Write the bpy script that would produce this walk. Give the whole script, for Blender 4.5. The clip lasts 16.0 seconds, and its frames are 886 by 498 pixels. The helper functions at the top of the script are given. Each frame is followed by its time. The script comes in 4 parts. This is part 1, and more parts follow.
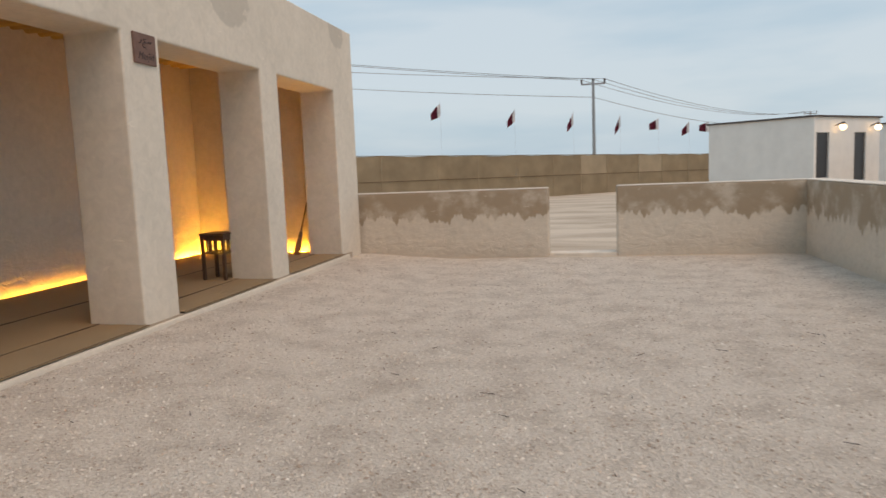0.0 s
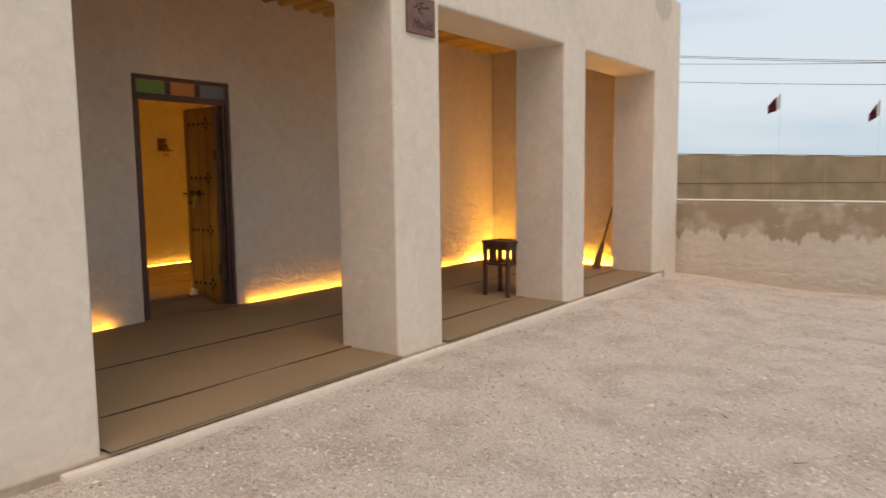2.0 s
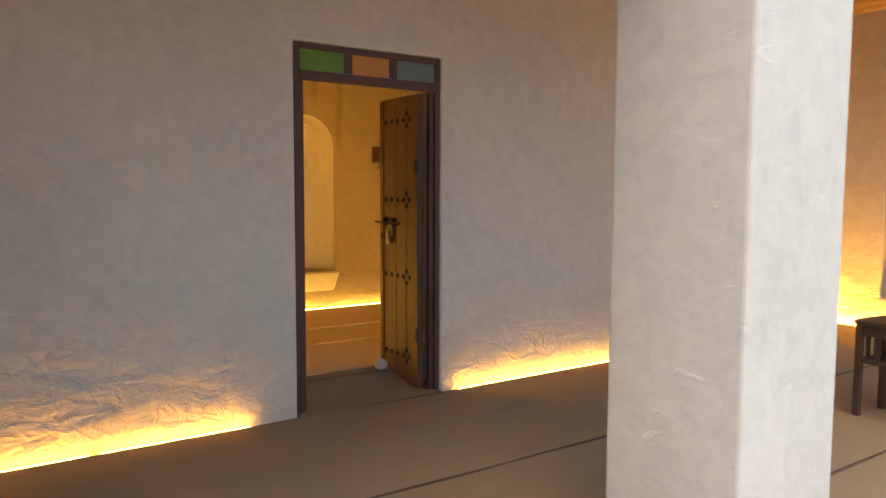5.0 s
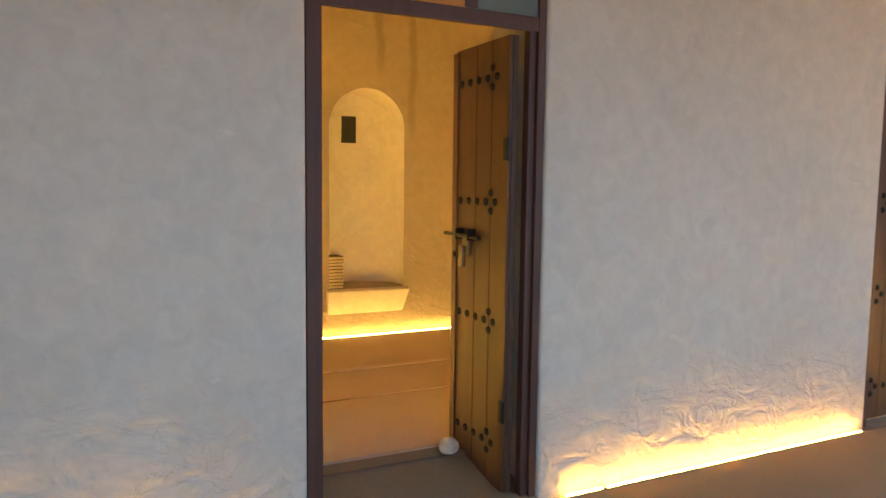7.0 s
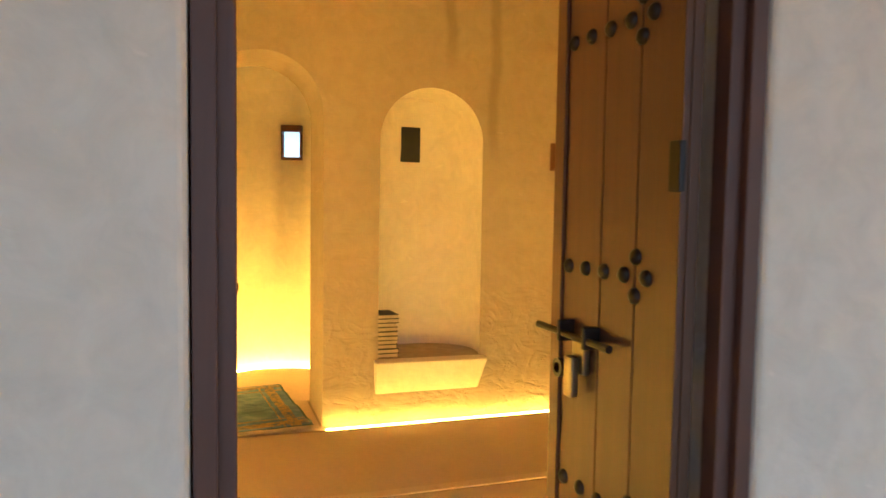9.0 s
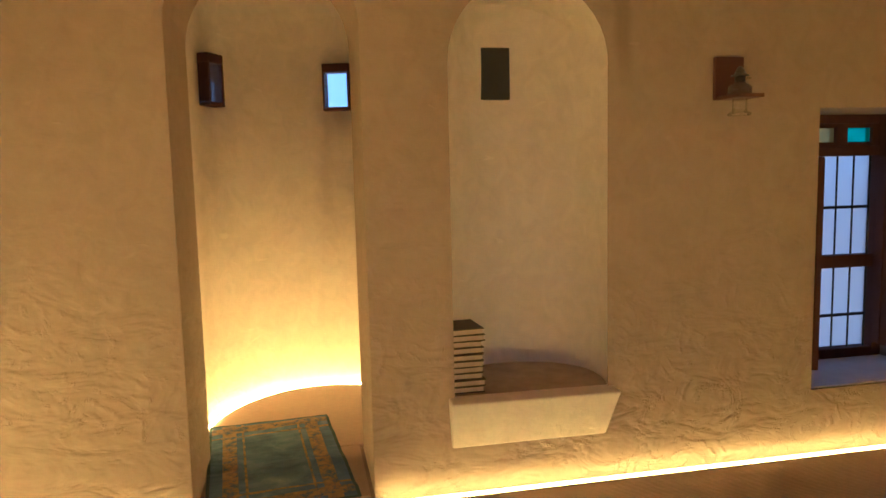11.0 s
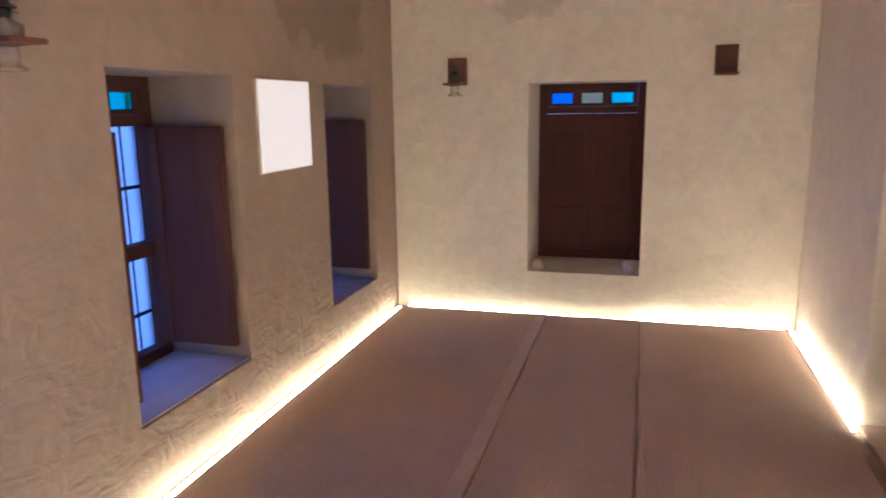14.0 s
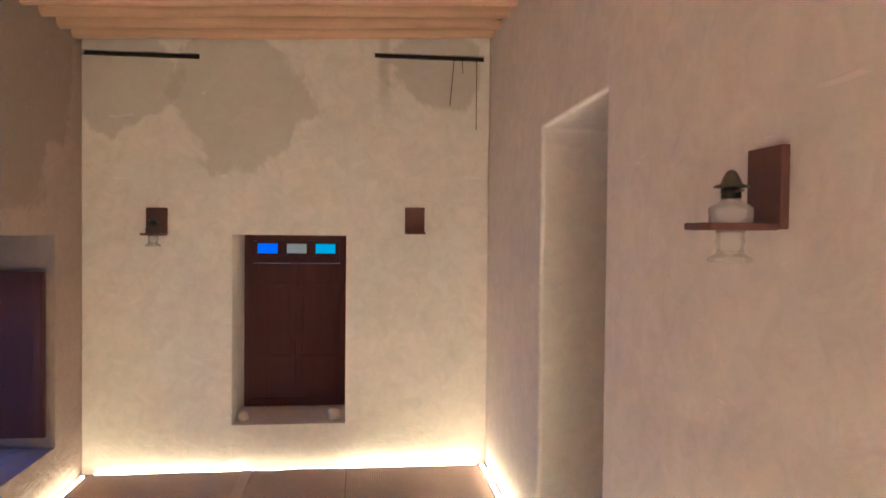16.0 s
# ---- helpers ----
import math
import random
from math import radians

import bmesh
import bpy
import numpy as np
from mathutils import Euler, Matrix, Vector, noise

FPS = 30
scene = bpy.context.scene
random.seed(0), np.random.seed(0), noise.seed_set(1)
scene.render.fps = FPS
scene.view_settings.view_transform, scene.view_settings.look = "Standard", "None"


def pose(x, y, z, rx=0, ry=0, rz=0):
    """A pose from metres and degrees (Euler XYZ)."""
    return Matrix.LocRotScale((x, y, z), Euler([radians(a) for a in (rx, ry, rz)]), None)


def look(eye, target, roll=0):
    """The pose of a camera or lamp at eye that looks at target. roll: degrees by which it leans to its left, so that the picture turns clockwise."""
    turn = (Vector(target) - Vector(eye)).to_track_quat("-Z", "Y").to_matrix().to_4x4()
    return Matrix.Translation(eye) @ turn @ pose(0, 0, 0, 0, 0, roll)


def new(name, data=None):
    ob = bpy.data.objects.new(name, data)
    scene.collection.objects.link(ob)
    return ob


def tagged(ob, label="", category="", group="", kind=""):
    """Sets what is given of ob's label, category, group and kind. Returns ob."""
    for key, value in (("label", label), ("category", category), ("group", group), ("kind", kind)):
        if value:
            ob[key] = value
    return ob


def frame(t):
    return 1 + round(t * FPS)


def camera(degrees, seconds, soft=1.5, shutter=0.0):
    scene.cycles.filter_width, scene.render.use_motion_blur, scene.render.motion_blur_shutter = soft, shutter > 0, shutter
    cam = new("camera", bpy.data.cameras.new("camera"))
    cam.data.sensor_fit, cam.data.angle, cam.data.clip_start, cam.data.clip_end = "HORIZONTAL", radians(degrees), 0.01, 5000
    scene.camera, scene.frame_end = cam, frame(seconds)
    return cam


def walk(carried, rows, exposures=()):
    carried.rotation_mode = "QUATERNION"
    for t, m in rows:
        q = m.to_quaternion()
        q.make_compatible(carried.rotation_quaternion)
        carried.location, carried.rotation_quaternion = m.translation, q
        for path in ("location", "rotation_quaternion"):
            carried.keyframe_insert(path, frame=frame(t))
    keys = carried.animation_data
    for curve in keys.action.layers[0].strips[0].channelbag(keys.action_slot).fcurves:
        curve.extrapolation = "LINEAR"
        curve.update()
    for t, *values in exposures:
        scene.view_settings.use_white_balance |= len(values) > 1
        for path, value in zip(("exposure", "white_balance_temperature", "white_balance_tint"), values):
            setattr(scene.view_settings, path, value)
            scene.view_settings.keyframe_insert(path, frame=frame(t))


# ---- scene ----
cam = camera(63.9, 16.0, 1.5, 0.3)
PATH = [
    (0, (-0.462, 0.835, 1.363), (-0.874, 2.78, 1.143), -2.3),
    (0.5, (-0.583, 1.206, 1.415), (-1.16, 3.105, 1.169), -2.2),
    (1, (-0.633, 1.554, 1.418), (-1.413, 3.38, 1.179), -1.9),
    (1.5, (-0.809, 1.985, 1.372), (-1.789, 3.716, 1.164), -1.4),
    (2, (-1.057, 2.374, 1.396), (-2.237, 3.976, 1.189), -0.7),
    (2.5, (-1.291, 2.764, 1.407), (-2.631, 4.237, 1.223), -0.1),
    (3, (-1.575, 3.068, 1.432), (-3.042, 4.415, 1.258), 0.4),
    (3.5, (-1.89, 3.337, 1.459), (-3.437, 4.595, 1.296), 0.4),
    (4, (-2.213, 3.643, 1.464), (-3.81, 4.837, 1.31), 0.3),
    (4.2, (-2.346, 3.746, 1.461), (-3.962, 4.914, 1.306), 0.1),
    (6.3, (-3.836, 4.751, 1.441), (-5.569, 5.735, 1.275), 1.2),
    (6.5, (-3.98, 4.841, 1.444), (-5.735, 5.786, 1.277), 1.1),
    (7, (-4.216, 4.975, 1.466), (-6.006, 5.849, 1.284), 0.7),
    (7.5, (-4.548, 5.103, 1.49), (-6.36, 5.926, 1.296), 0.4),
    (8, (-4.845, 5.252, 1.51), (-6.675, 6.04, 1.329), 0.3),
    (8.5, (-5.167, 5.462, 1.531), (-7.018, 6.203, 1.38), 0.6),
    (9, (-5.545, 5.618, 1.529), (-7.436, 6.258, 1.405), 0.9),
    (9.5, (-5.904, 5.773, 1.539), (-7.85, 6.221, 1.43), 0.5),
    (9.7, (-6.042, 5.833, 1.556), (-8.002, 6.215, 1.447), 0.3),
    (12, (-7.385, 6.087, 1.458), (-9.231, 6.717, 1.018), -1.9),
    (12.5, (-7.578, 6.169, 1.475), (-9.145, 7.32, 1.008), -1.9),
    (13, (-7.695, 6.244, 1.5), (-8.924, 7.757, 1.052), -1.8),
    (13.5, (-7.798, 6.259, 1.522), (-8.658, 8.013, 1.096), -1.5),
    (14, (-7.841, 6.245, 1.582), (-8.377, 8.131, 1.187), -0.9),
    (14.5, (-7.826, 6.237, 1.64), (-8.101, 8.189, 1.3), -0.3),
    (15, (-7.806, 6.212, 1.691), (-7.845, 8.193, 1.426), 0.3),
    (15.5, (-7.787, 6.196, 1.718), (-7.646, 8.184, 1.549), 0.7),
    (16, (-7.771, 6.18, 1.731), (-7.534, 8.166, 1.687), 0.6),
]

EXPOSURES = [
    (0.0, -0.25, 7300, 23), (2.0, -0.05, 7500, 26), (3.0, 0.2, 7100, 25), (4.2, 0.5, 6600, 22), (6.5, 1.05, 5550, 15), (8.0, 1.35, 5400, 13), (9.0, 1.4, 5600, 14),
    (9.7, 0.98, 5850, 17), (12.0, 0.15, 3290, 33), (13.0, 0.6, 3300, 35), (14.0, 0.92, 3360, 36), (16.0, 1.1, 3400, 36),
]
walk(cam, [(t, look(eye, target, roll)) for t, eye, target, roll in PATH], EXPOSURES)

# ---- light ----
world = bpy.data.worlds.new("sky")
scene.world = world
world.use_nodes = True
wn, wl = world.node_tree.nodes, world.node_tree.links
sky = wn.new("ShaderNodeTexSky")
sky.sky_type, sky.sun_disc = "NISHITA", False
sky.sun_elevation, sky.sun_rotation = radians(58), radians(125)
sky.dust_density, sky.air_density = 2.0, 1.2
SKY = 0.13
cloud_at = wn.new("ShaderNodeTexCoord")
cloud_map = wn.new("ShaderNodeMapping")
cloud_map.inputs["Scale"].default_value = (1.0, 1.0, 5.0)
cloud = wn.new("ShaderNodeTexNoise")
cloud.inputs["Scale"].default_value, cloud.inputs["Detail"].default_value = 1.6, 5
ramp = wn.new("ShaderNodeValToRGB")
ramp.color_ramp.elements[0].position, ramp.color_ramp.elements[0].color = 0.42, (3.3, 5.5, 6.9, 1)
ramp.color_ramp.elements[1].position, ramp.color_ramp.elements[1].color = 0.62, (5.1, 6.9, 7.8, 1)
blend = wn.new("ShaderNodeMixRGB")
blend.inputs[0].default_value = 0.85
back = wn["Background"]
back.inputs["Strength"].default_value = SKY
wl.new(cloud_at.outputs["Generated"], cloud_map.inputs["Vector"])
wl.new(cloud_map.outputs["Vector"], cloud.inputs["Vector"])
wl.new(cloud.outputs["Fac"], ramp.inputs["Fac"])
wl.new(sky.outputs["Color"], blend.inputs[1])
wl.new(ramp.outputs["Color"], blend.inputs[2])
wl.new(blend.outputs["Color"], back.inputs["Color"])

sun = new("sun", bpy.data.lights.new("sun", "SUN"))
sun.data.energy, sun.data.angle, sun.data.color = 1.5, radians(40), (1.0, 0.78, 0.56)
sun.matrix_basis = look((0, 0, 0), (-0.42, 0.3, -0.85))

LED = (1.0, 0.59, 0.07)
LED_POWER = 52.0


# ---- materials ----
class Mat:
    """A node material under construction."""

    def __init__(self, name, rough=0.8, metal=0.0):
        self.m = bpy.data.materials.new(name)
        self.m.use_nodes = True
        self.t = self.m.node_tree
        self.b = self.t.nodes["Principled BSDF"]
        self.b.inputs["Roughness"].default_value = rough
        self.b.inputs["Metallic"].default_value = metal
        self.co = self.add("ShaderNodeTexCoord").outputs["Object"]

    def add(self, kind, **values):
        n = self.t.nodes.new(kind)
        for k, v in values.items():
            n.inputs[k.replace("_", " ")].default_value = v
        return n

    def link(self, a, b):
        self.t.links.new(a, b)

    def mapped(self, scale, turn=(0, 0, 0)):
        n = self.add("ShaderNodeMapping", Scale=scale, Rotation=turn)
        self.link(self.co, n.inputs["Vector"])
        return n.outputs["Vector"]

    def noise(self, scale, detail=4, rough=0.55, distort=0.0, vec=None):
        n = self.add("ShaderNodeTexNoise", Scale=scale, Detail=detail, Roughness=rough, Distortion=distort)
        self.link(vec or self.co, n.inputs["Vector"])
        return n.outputs["Fac"]

    def ramp(self, fac, stops):
        n = self.add("ShaderNodeValToRGB")
        e = n.color_ramp.elements
        while len(e) < len(stops):
            e.new(0.5)
        for k, (p, c) in zip(e, stops):
            k.position, k.color = p, (*c, 1) if len(c) == 3 else c
        self.link(fac, n.inputs["Fac"])
        return n.outputs["Color"]

    def mix(self, fac, a, b, mode="MIX"):
        n = self.add("ShaderNodeMixRGB")
        n.blend_type = mode
        for k, v in enumerate((fac, a, b)):
            if hasattr(v, "is_output"):
                self.link(v, n.inputs[k])
            elif isinstance(v, (int, float)):
                n.inputs[k].default_value = v if k == 0 else (v, v, v, 1)
            else:
                n.inputs[k].default_value = (*v, 1)
        return n.outputs["Color"]

    def math(self, op, a, b=0.0, c=0.0):
        n = self.add("ShaderNodeMath")
        n.operation = op
        for k, v in enumerate((a, b, c)):
            if hasattr(v, "is_output"):
                self.link(v, n.inputs[k])
            else:
                n.inputs[k].default_value = v
        return n.outputs["Value"]

    def xyz(self):
        n = self.add("ShaderNodeSeparateXYZ")
        self.link(self.co, n.inputs[0])
        return n.outputs

    def color(self, c):
        self.link(c, self.b.inputs["Base Color"])
        return self

    def bump(self, height, strength, distance):
        n = self.add("ShaderNodeBump", Strength=strength, Distance=distance)
        self.link(height, n.inputs["Height"])
        if self.b.inputs["Normal"].is_linked:
            self.link(self.b.inputs["Normal"].links[0].from_socket, n.inputs["Normal"])
        self.link(n.outputs["Normal"], self.b.inputs["Normal"])
        return self


def scaled(c, k):
    return tuple(min(1.0, v * k) for v in c)


def smooth_step(m, v, lo, hi):
    n = m.add("ShaderNodeMapRange")
    n.interpolation_type = "SMOOTHSTEP"
    n.inputs["From Min"].default_value, n.inputs["From Max"].default_value = lo, hi
    m.link(v, n.inputs["Value"])
    return n.outputs["Result"]


def plaster(name, base, relief=1.0, low=0.9, damp=None, blots=(), streaks=()):
    """Hand-trowelled lime plaster. low: height under which the coat is rougher. damp: (axis, height, reach) of a wet
    upper band that runs down in tongues. blots: (x, y, z, radius) of wet patches. streaks: (axis, at, z0, z1) runs of water."""
    m = Mat(name, 0.9)
    big = m.noise(0.9, 5, 0.6, 0.4)
    fine = m.noise(11, 6, 0.65, 0.8)
    c = m.ramp(big, [(0.3, scaled(base, 0.86)), (0.5, base), (0.72, scaled(base, 1.09))])
    c = m.mix(0.5, c, m.ramp(fine, [(0.3, scaled(base, 0.84)), (0.65, scaled(base, 1.1))]))
    x, y, z = m.xyz()
    wob = m.noise(2.2, 4, 0.6, 0.6)
    if damp:
        axis, height, reach = damp
        along = {"x": x, "y": y}[axis]
        line = m.add("ShaderNodeCombineXYZ")
        m.link(along, line.inputs[0])
        coarse, tongue = m.noise(0.9, 1, 0.5, 0, line.outputs[0]), m.noise(5.0, 2, 0.7, 0, line.outputs[0])
        edge = m.math("ADD", m.math("MULTIPLY", coarse, reach), m.math("MULTIPLY", tongue, reach * 2.4))
        edge = m.math("SUBTRACT", height + reach * 1.7, edge)
        wet = smooth_step(m, m.math("ADD", m.math("SUBTRACT", z, edge), m.math("MULTIPLY", m.math("SUBTRACT", fine, 0.5), 0.1)), -0.02, 0.03)
        worn = smooth_step(m, m.noise(2.5, 4, 0.6), 0.3, 0.55)
        wet = m.math("MULTIPLY", wet, m.math("ADD", m.math("MULTIPLY", worn, 0.65), 0.3))
        c = m.mix(wet, c, (base[0] * 0.56, base[1] * 0.48, base[2] * 0.39))
        foot = m.math("SUBTRACT", 1.0, smooth_step(m, m.math("ADD", z, m.math("MULTIPLY", wob, -0.3)), -0.1, 0.12))
        c = m.mix(m.math("MULTIPLY", foot, 0.25), c, scaled(base, 0.75))
    for bx, by, bz, r in blots:
        d = m.add("ShaderNodeVectorMath")
        d.operation = "DISTANCE"
        m.link(m.co, d.inputs[0])
        d.inputs[1].default_value = (bx, by, bz)
        far = m.math("ADD", d.outputs["Value"], m.math("MULTIPLY", m.math("SUBTRACT", wob, 0.5), r * 1.3))
        c = m.mix(m.math("MULTIPLY", m.math("SUBTRACT", 1.0, smooth_step(m, far, r * 0.88, r)), 0.55), c, scaled(base, 0.62))
    for axis, at, z0, z1 in streaks:
        along = {"x": x, "y": y}[axis]
        off = m.math("ABSOLUTE", m.math("ADD", m.math("SUBTRACT", along, at), m.math("MULTIPLY", m.math("SUBTRACT", wob, 0.5), 0.10)))
        run = m.math("MULTIPLY", m.math("SUBTRACT", 1.0, smooth_step(m, off, 0.01, 0.05)), smooth_step(m, z, z0, z0 + 0.3))
        c = m.mix(m.math("MULTIPLY", run, 0.5), c, scaled(base, 0.55))
    swirl = m.noise(6.0, 3, 0.55, 0.5, m.mapped((0.8, 0.8, 1.5), (0.3, 0.2, 0)))
    ridge = m.math("SUBTRACT", 1.0, m.math("ABSOLUTE", m.math("MULTIPLY", m.math("SUBTRACT", swirl, 0.5), 5.0)))
    swirl = m.math("ADD", swirl, m.math("MULTIPLY", m.math("POWER", m.math("MAXIMUM", ridge, 0.0), 2.0), 0.05))
    hand = m.add("ShaderNodeTexVoronoi", Scale=4.2)
    warp = m.add("ShaderNodeVectorMath")
    warp.operation = "ADD"
    drift = m.add("ShaderNodeTexNoise", Scale=3.0, Detail=2.0)
    m.link(m.co, drift.inputs["Vector"])
    push = m.add("ShaderNodeVectorMath")
    push.operation = "SCALE"
    push.inputs["Scale"].default_value = 0.22
    m.link(drift.outputs["Color"], push.inputs[0])
    m.link(m.co, warp.inputs[0])
    m.link(push.outputs[0], warp.inputs[1])
    m.link(warp.outputs[0], hand.inputs["Vector"])
    pick = m.add("ShaderNodeSeparateColor")
    m.link(hand.outputs["Color"], pick.inputs[0])
    arcs = m.math("POWER", m.math("ADD", m.math("MULTIPLY", m.math("SINE", m.math("MULTIPLY", hand.outputs["Distance"], 34.0)), 0.5), 0.5), 2.0)
    arcs = m.math("MULTIPLY", arcs, m.math("MULTIPLY", m.math("GREATER_THAN", pick.outputs[0], 0.45), smooth_step(m, fine, 0.46, 0.62)))
    fleck = m.noise(1.0, 2, 0.5, 0.6, m.mapped((7.0, 7.0, 22.0), (0.25, 0.15, 0.0)))
    fleck = smooth_step(m, fleck, 0.70, 0.76)
    c = m.mix(m.math("MULTIPLY", fleck, 0.3), c, scaled(base, 1.3))
    m.color(c)
    rougher = m.math("ADD", 0.25, m.math("SUBTRACT", 1.0, smooth_step(m, m.math("ADD", z, m.math("MULTIPLY", wob, 0.6)), low * 0.5 + 0.25, low + 0.5)))
    m.bump(m.math("MULTIPLY", swirl, rougher), 0.42 * relief, 0.05)
    m.bump(m.math("MULTIPLY", arcs, m.math("SUBTRACT", rougher, 0.2)), 0.4 * relief, 0.009)
    m.bump(fleck, 0.25, 0.006)
    m.bump(m.noise(2.5, 3, 0.5), 0.5 * relief, 0.03)
    m.bump(m.noise(70, 3, 0.6), 0.14, 0.005)
    return m.m


def wood(name, base, grain_axis="z", rough=0.55, knots=False):
    m = Mat(name, rough)
    s = {"x": (1.2, 26, 26), "y": (26, 1.2, 26), "z": (26, 26, 1.2)}[grain_axis]
    g = m.noise(1.0, 5, 0.6, 0.7, m.mapped(s))
    c = m.ramp(g, [(0.25, scaled(base, 0.62)), (0.5, base), (0.75, scaled(base, 1.3))])
    info = m.add("ShaderNodeObjectInfo").outputs["Random"]
    c = m.mix(0.35, c, m.ramp(info, [(0.0, scaled(base, 0.8)), (1.0, scaled(base, 1.15))]))
    if knots:
        v = m.add("ShaderNodeTexVoronoi", Scale=1.0)
        m.link(m.mapped({"x": (2.6, 9, 9)}.get(grain_axis, (9, 9, 2.6))), v.inputs["Vector"])
        k = m.math("SUBTRACT", 1.0, smooth_step(m, v.outputs["Distance"], 0.06, 0.14))
        c = m.mix(k, c, scaled(base, 0.3))
    c = m.mix(0.3, c, m.ramp(m.noise(3, 4), [(0.3, scaled(base, 0.7)), (0.7, scaled(base, 1.15))]))
    return m.color(c).bump(g, 0.25, 0.004).m


def plain(name, base, rough=0.6, metal=0.0, vary=0.15, scale=14):
    m = Mat(name, rough, metal)
    n = m.noise(scale, 5)
    return m.color(m.ramp(n, [(0.3, scaled(base, 1 - vary)), (0.7, scaled(base, 1 + vary))])).bump(n, 0.15, 0.004).m


def matting(name, base):
    m = Mat(name, 0.95)
    big = m.noise(1.1, 4, 0.6)
    ribs = m.add("ShaderNodeTexWave", Scale=30.0, Distortion=1.2, Detail=2.0)
    ribs.bands_direction = "X"
    m.link(m.co, ribs.inputs["Vector"])
    cross = m.noise(1.0, 3, 0.6, 0.2, m.mapped((150, 40, 1)))
    c = m.ramp(big, [(0.3, scaled(base, 0.8)), (0.7, scaled(base, 1.12))])
    c = m.mix(0.4, c, m.ramp(ribs.outputs["Fac"], [(0.2, scaled(base, 0.8)), (0.8, scaled(base, 1.1))]))
    c = m.mix(0.3, c, m.ramp(cross, [(0.3, scaled(base, 0.75)), (0.7, scaled(base, 1.2))]))
    folds = m.noise(1.0, 3, 0.5, 0.5, m.mapped((3.0, 0.6, 1)))
    return m.color(c).bump(folds, 0.12, 0.03).bump(ribs.outputs["Fac"], 0.5, 0.008).bump(cross, 0.3, 0.004).m


def glass(name, tint, through_light=0.75, rough=0.08):
    """Coloured window glass: part clear, part milky."""
    m = Mat(name, rough)
    m.b.inputs["Base Color"].default_value = (*tint, 1)
    m.b.inputs["Transmission Weight"].default_value = through_light
    m.b.inputs["IOR"].default_value = 1.45
    return m.m


def glow(name, color, power):
    m = Mat(name, 0.5)
    m.b.inputs["Base Color"].default_value = (0.8, 0.8, 0.8, 1)
    m.b.inputs["Emission Color"].default_value = (*color, 1)
    m.b.inputs["Emission Strength"].default_value = power
    return m.m


def gravel():
    m = Mat("gravel", 0.95)
    big, mid = m.noise(0.35, 5, 0.6), m.noise(2.6, 5, 0.6)
    v = m.add("ShaderNodeTexVoronoi", Scale=75.0)
    m.link(m.co, v.inputs["Vector"])
    cell = m.add("ShaderNodeSeparateColor")
    m.link(v.outputs["Color"], cell.inputs[0])
    c = m.ramp(cell.outputs[0], [(0.0, (0.38, 0.31, 0.25)), (0.5, (0.68, 0.59, 0.50)), (1.0, (0.88, 0.80, 0.71))])
    c = m.mix(0.45, c, m.ramp(big, [(0.3, (0.54, 0.45, 0.37)), (0.7, (0.72, 0.63, 0.54))]))
    c = m.mix(0.4, c, m.ramp(mid, [(0.34, (0.38, 0.30, 0.24)), (0.55, (0.74, 0.65, 0.56))]))
    m.color(c)
    m.bump(m.noise(3.0, 4), 0.5, 0.06).bump(m.noise(24, 4, 0.7), 0.6, 0.025).bump(v.outputs["Distance"], 0.8, 0.014)
    return m.bump(m.noise(160, 3, 0.7), 0.6, 0.01).m


def sand():
    m = Mat("sand", 0.95)
    big = m.noise(0.12, 5, 0.6)
    tracks = m.noise(1.0, 4, 0.6, 0.6, m.mapped((0.3, 0.9, 1), (0, 0, 0.35)))
    c = m.ramp(big, [(0.3, (0.44, 0.35, 0.26)), (0.7, (0.60, 0.50, 0.40))])
    c = m.mix(0.5, c, m.ramp(tracks, [(0.35, (0.33, 0.24, 0.17)), (0.6, (0.70, 0.59, 0.47))]))
    return m.color(c).bump(tracks, 0.35, 0.2).bump(m.noise(5, 5), 0.6, 0.08).m


def rug_weave():
    """A flat-woven prayer rug: blue field, ochre and rust borders."""
    m = Mat("rug_weave", 0.95)
    x, y, z = m.xyz()
    n = m.noise(26, 4, 0.6)
    field = m.ramp(m.noise(7, 5, 0.6, 0.6), [(0.3, (0.07, 0.14, 0.32)), (0.55, (0.13, 0.24, 0.45)), (0.8, (0.28, 0.38, 0.55))])
    ochre = m.ramp(m.noise(30, 4, 0.7), [(0.38, (0.10, 0.17, 0.28)), (0.52, (0.36, 0.26, 0.13)), (0.75, (0.50, 0.37, 0.20))])
    ay, ax = m.math("ABSOLUTE", y), m.math("ABSOLUTE", x)
    c = field
    for v, lo, hi in ((ay, 0.155, 0.215), (ax, 0.36, 0.43), (ay, 0.12, 0.13), (ax, 0.31, 0.325)):
        band = m.math("MULTIPLY", m.math("GREATER_THAN", v, lo), m.math("LESS_THAN", v, hi))
        c = m.mix(band, c, ochre)
    edge = m.math("MAXIMUM", m.math("GREATER_THAN", ay, 0.262), m.math("GREATER_THAN", ax, 0.46))
    c = m.mix(edge, c, (0.05, 0.11, 0.17))
    return m.color(c).bump(n, 0.5, 0.006).bump(m.noise(4, 3, 0.5, 0.5, m.mapped((4, 1, 1))), 0.7, 0.03).m


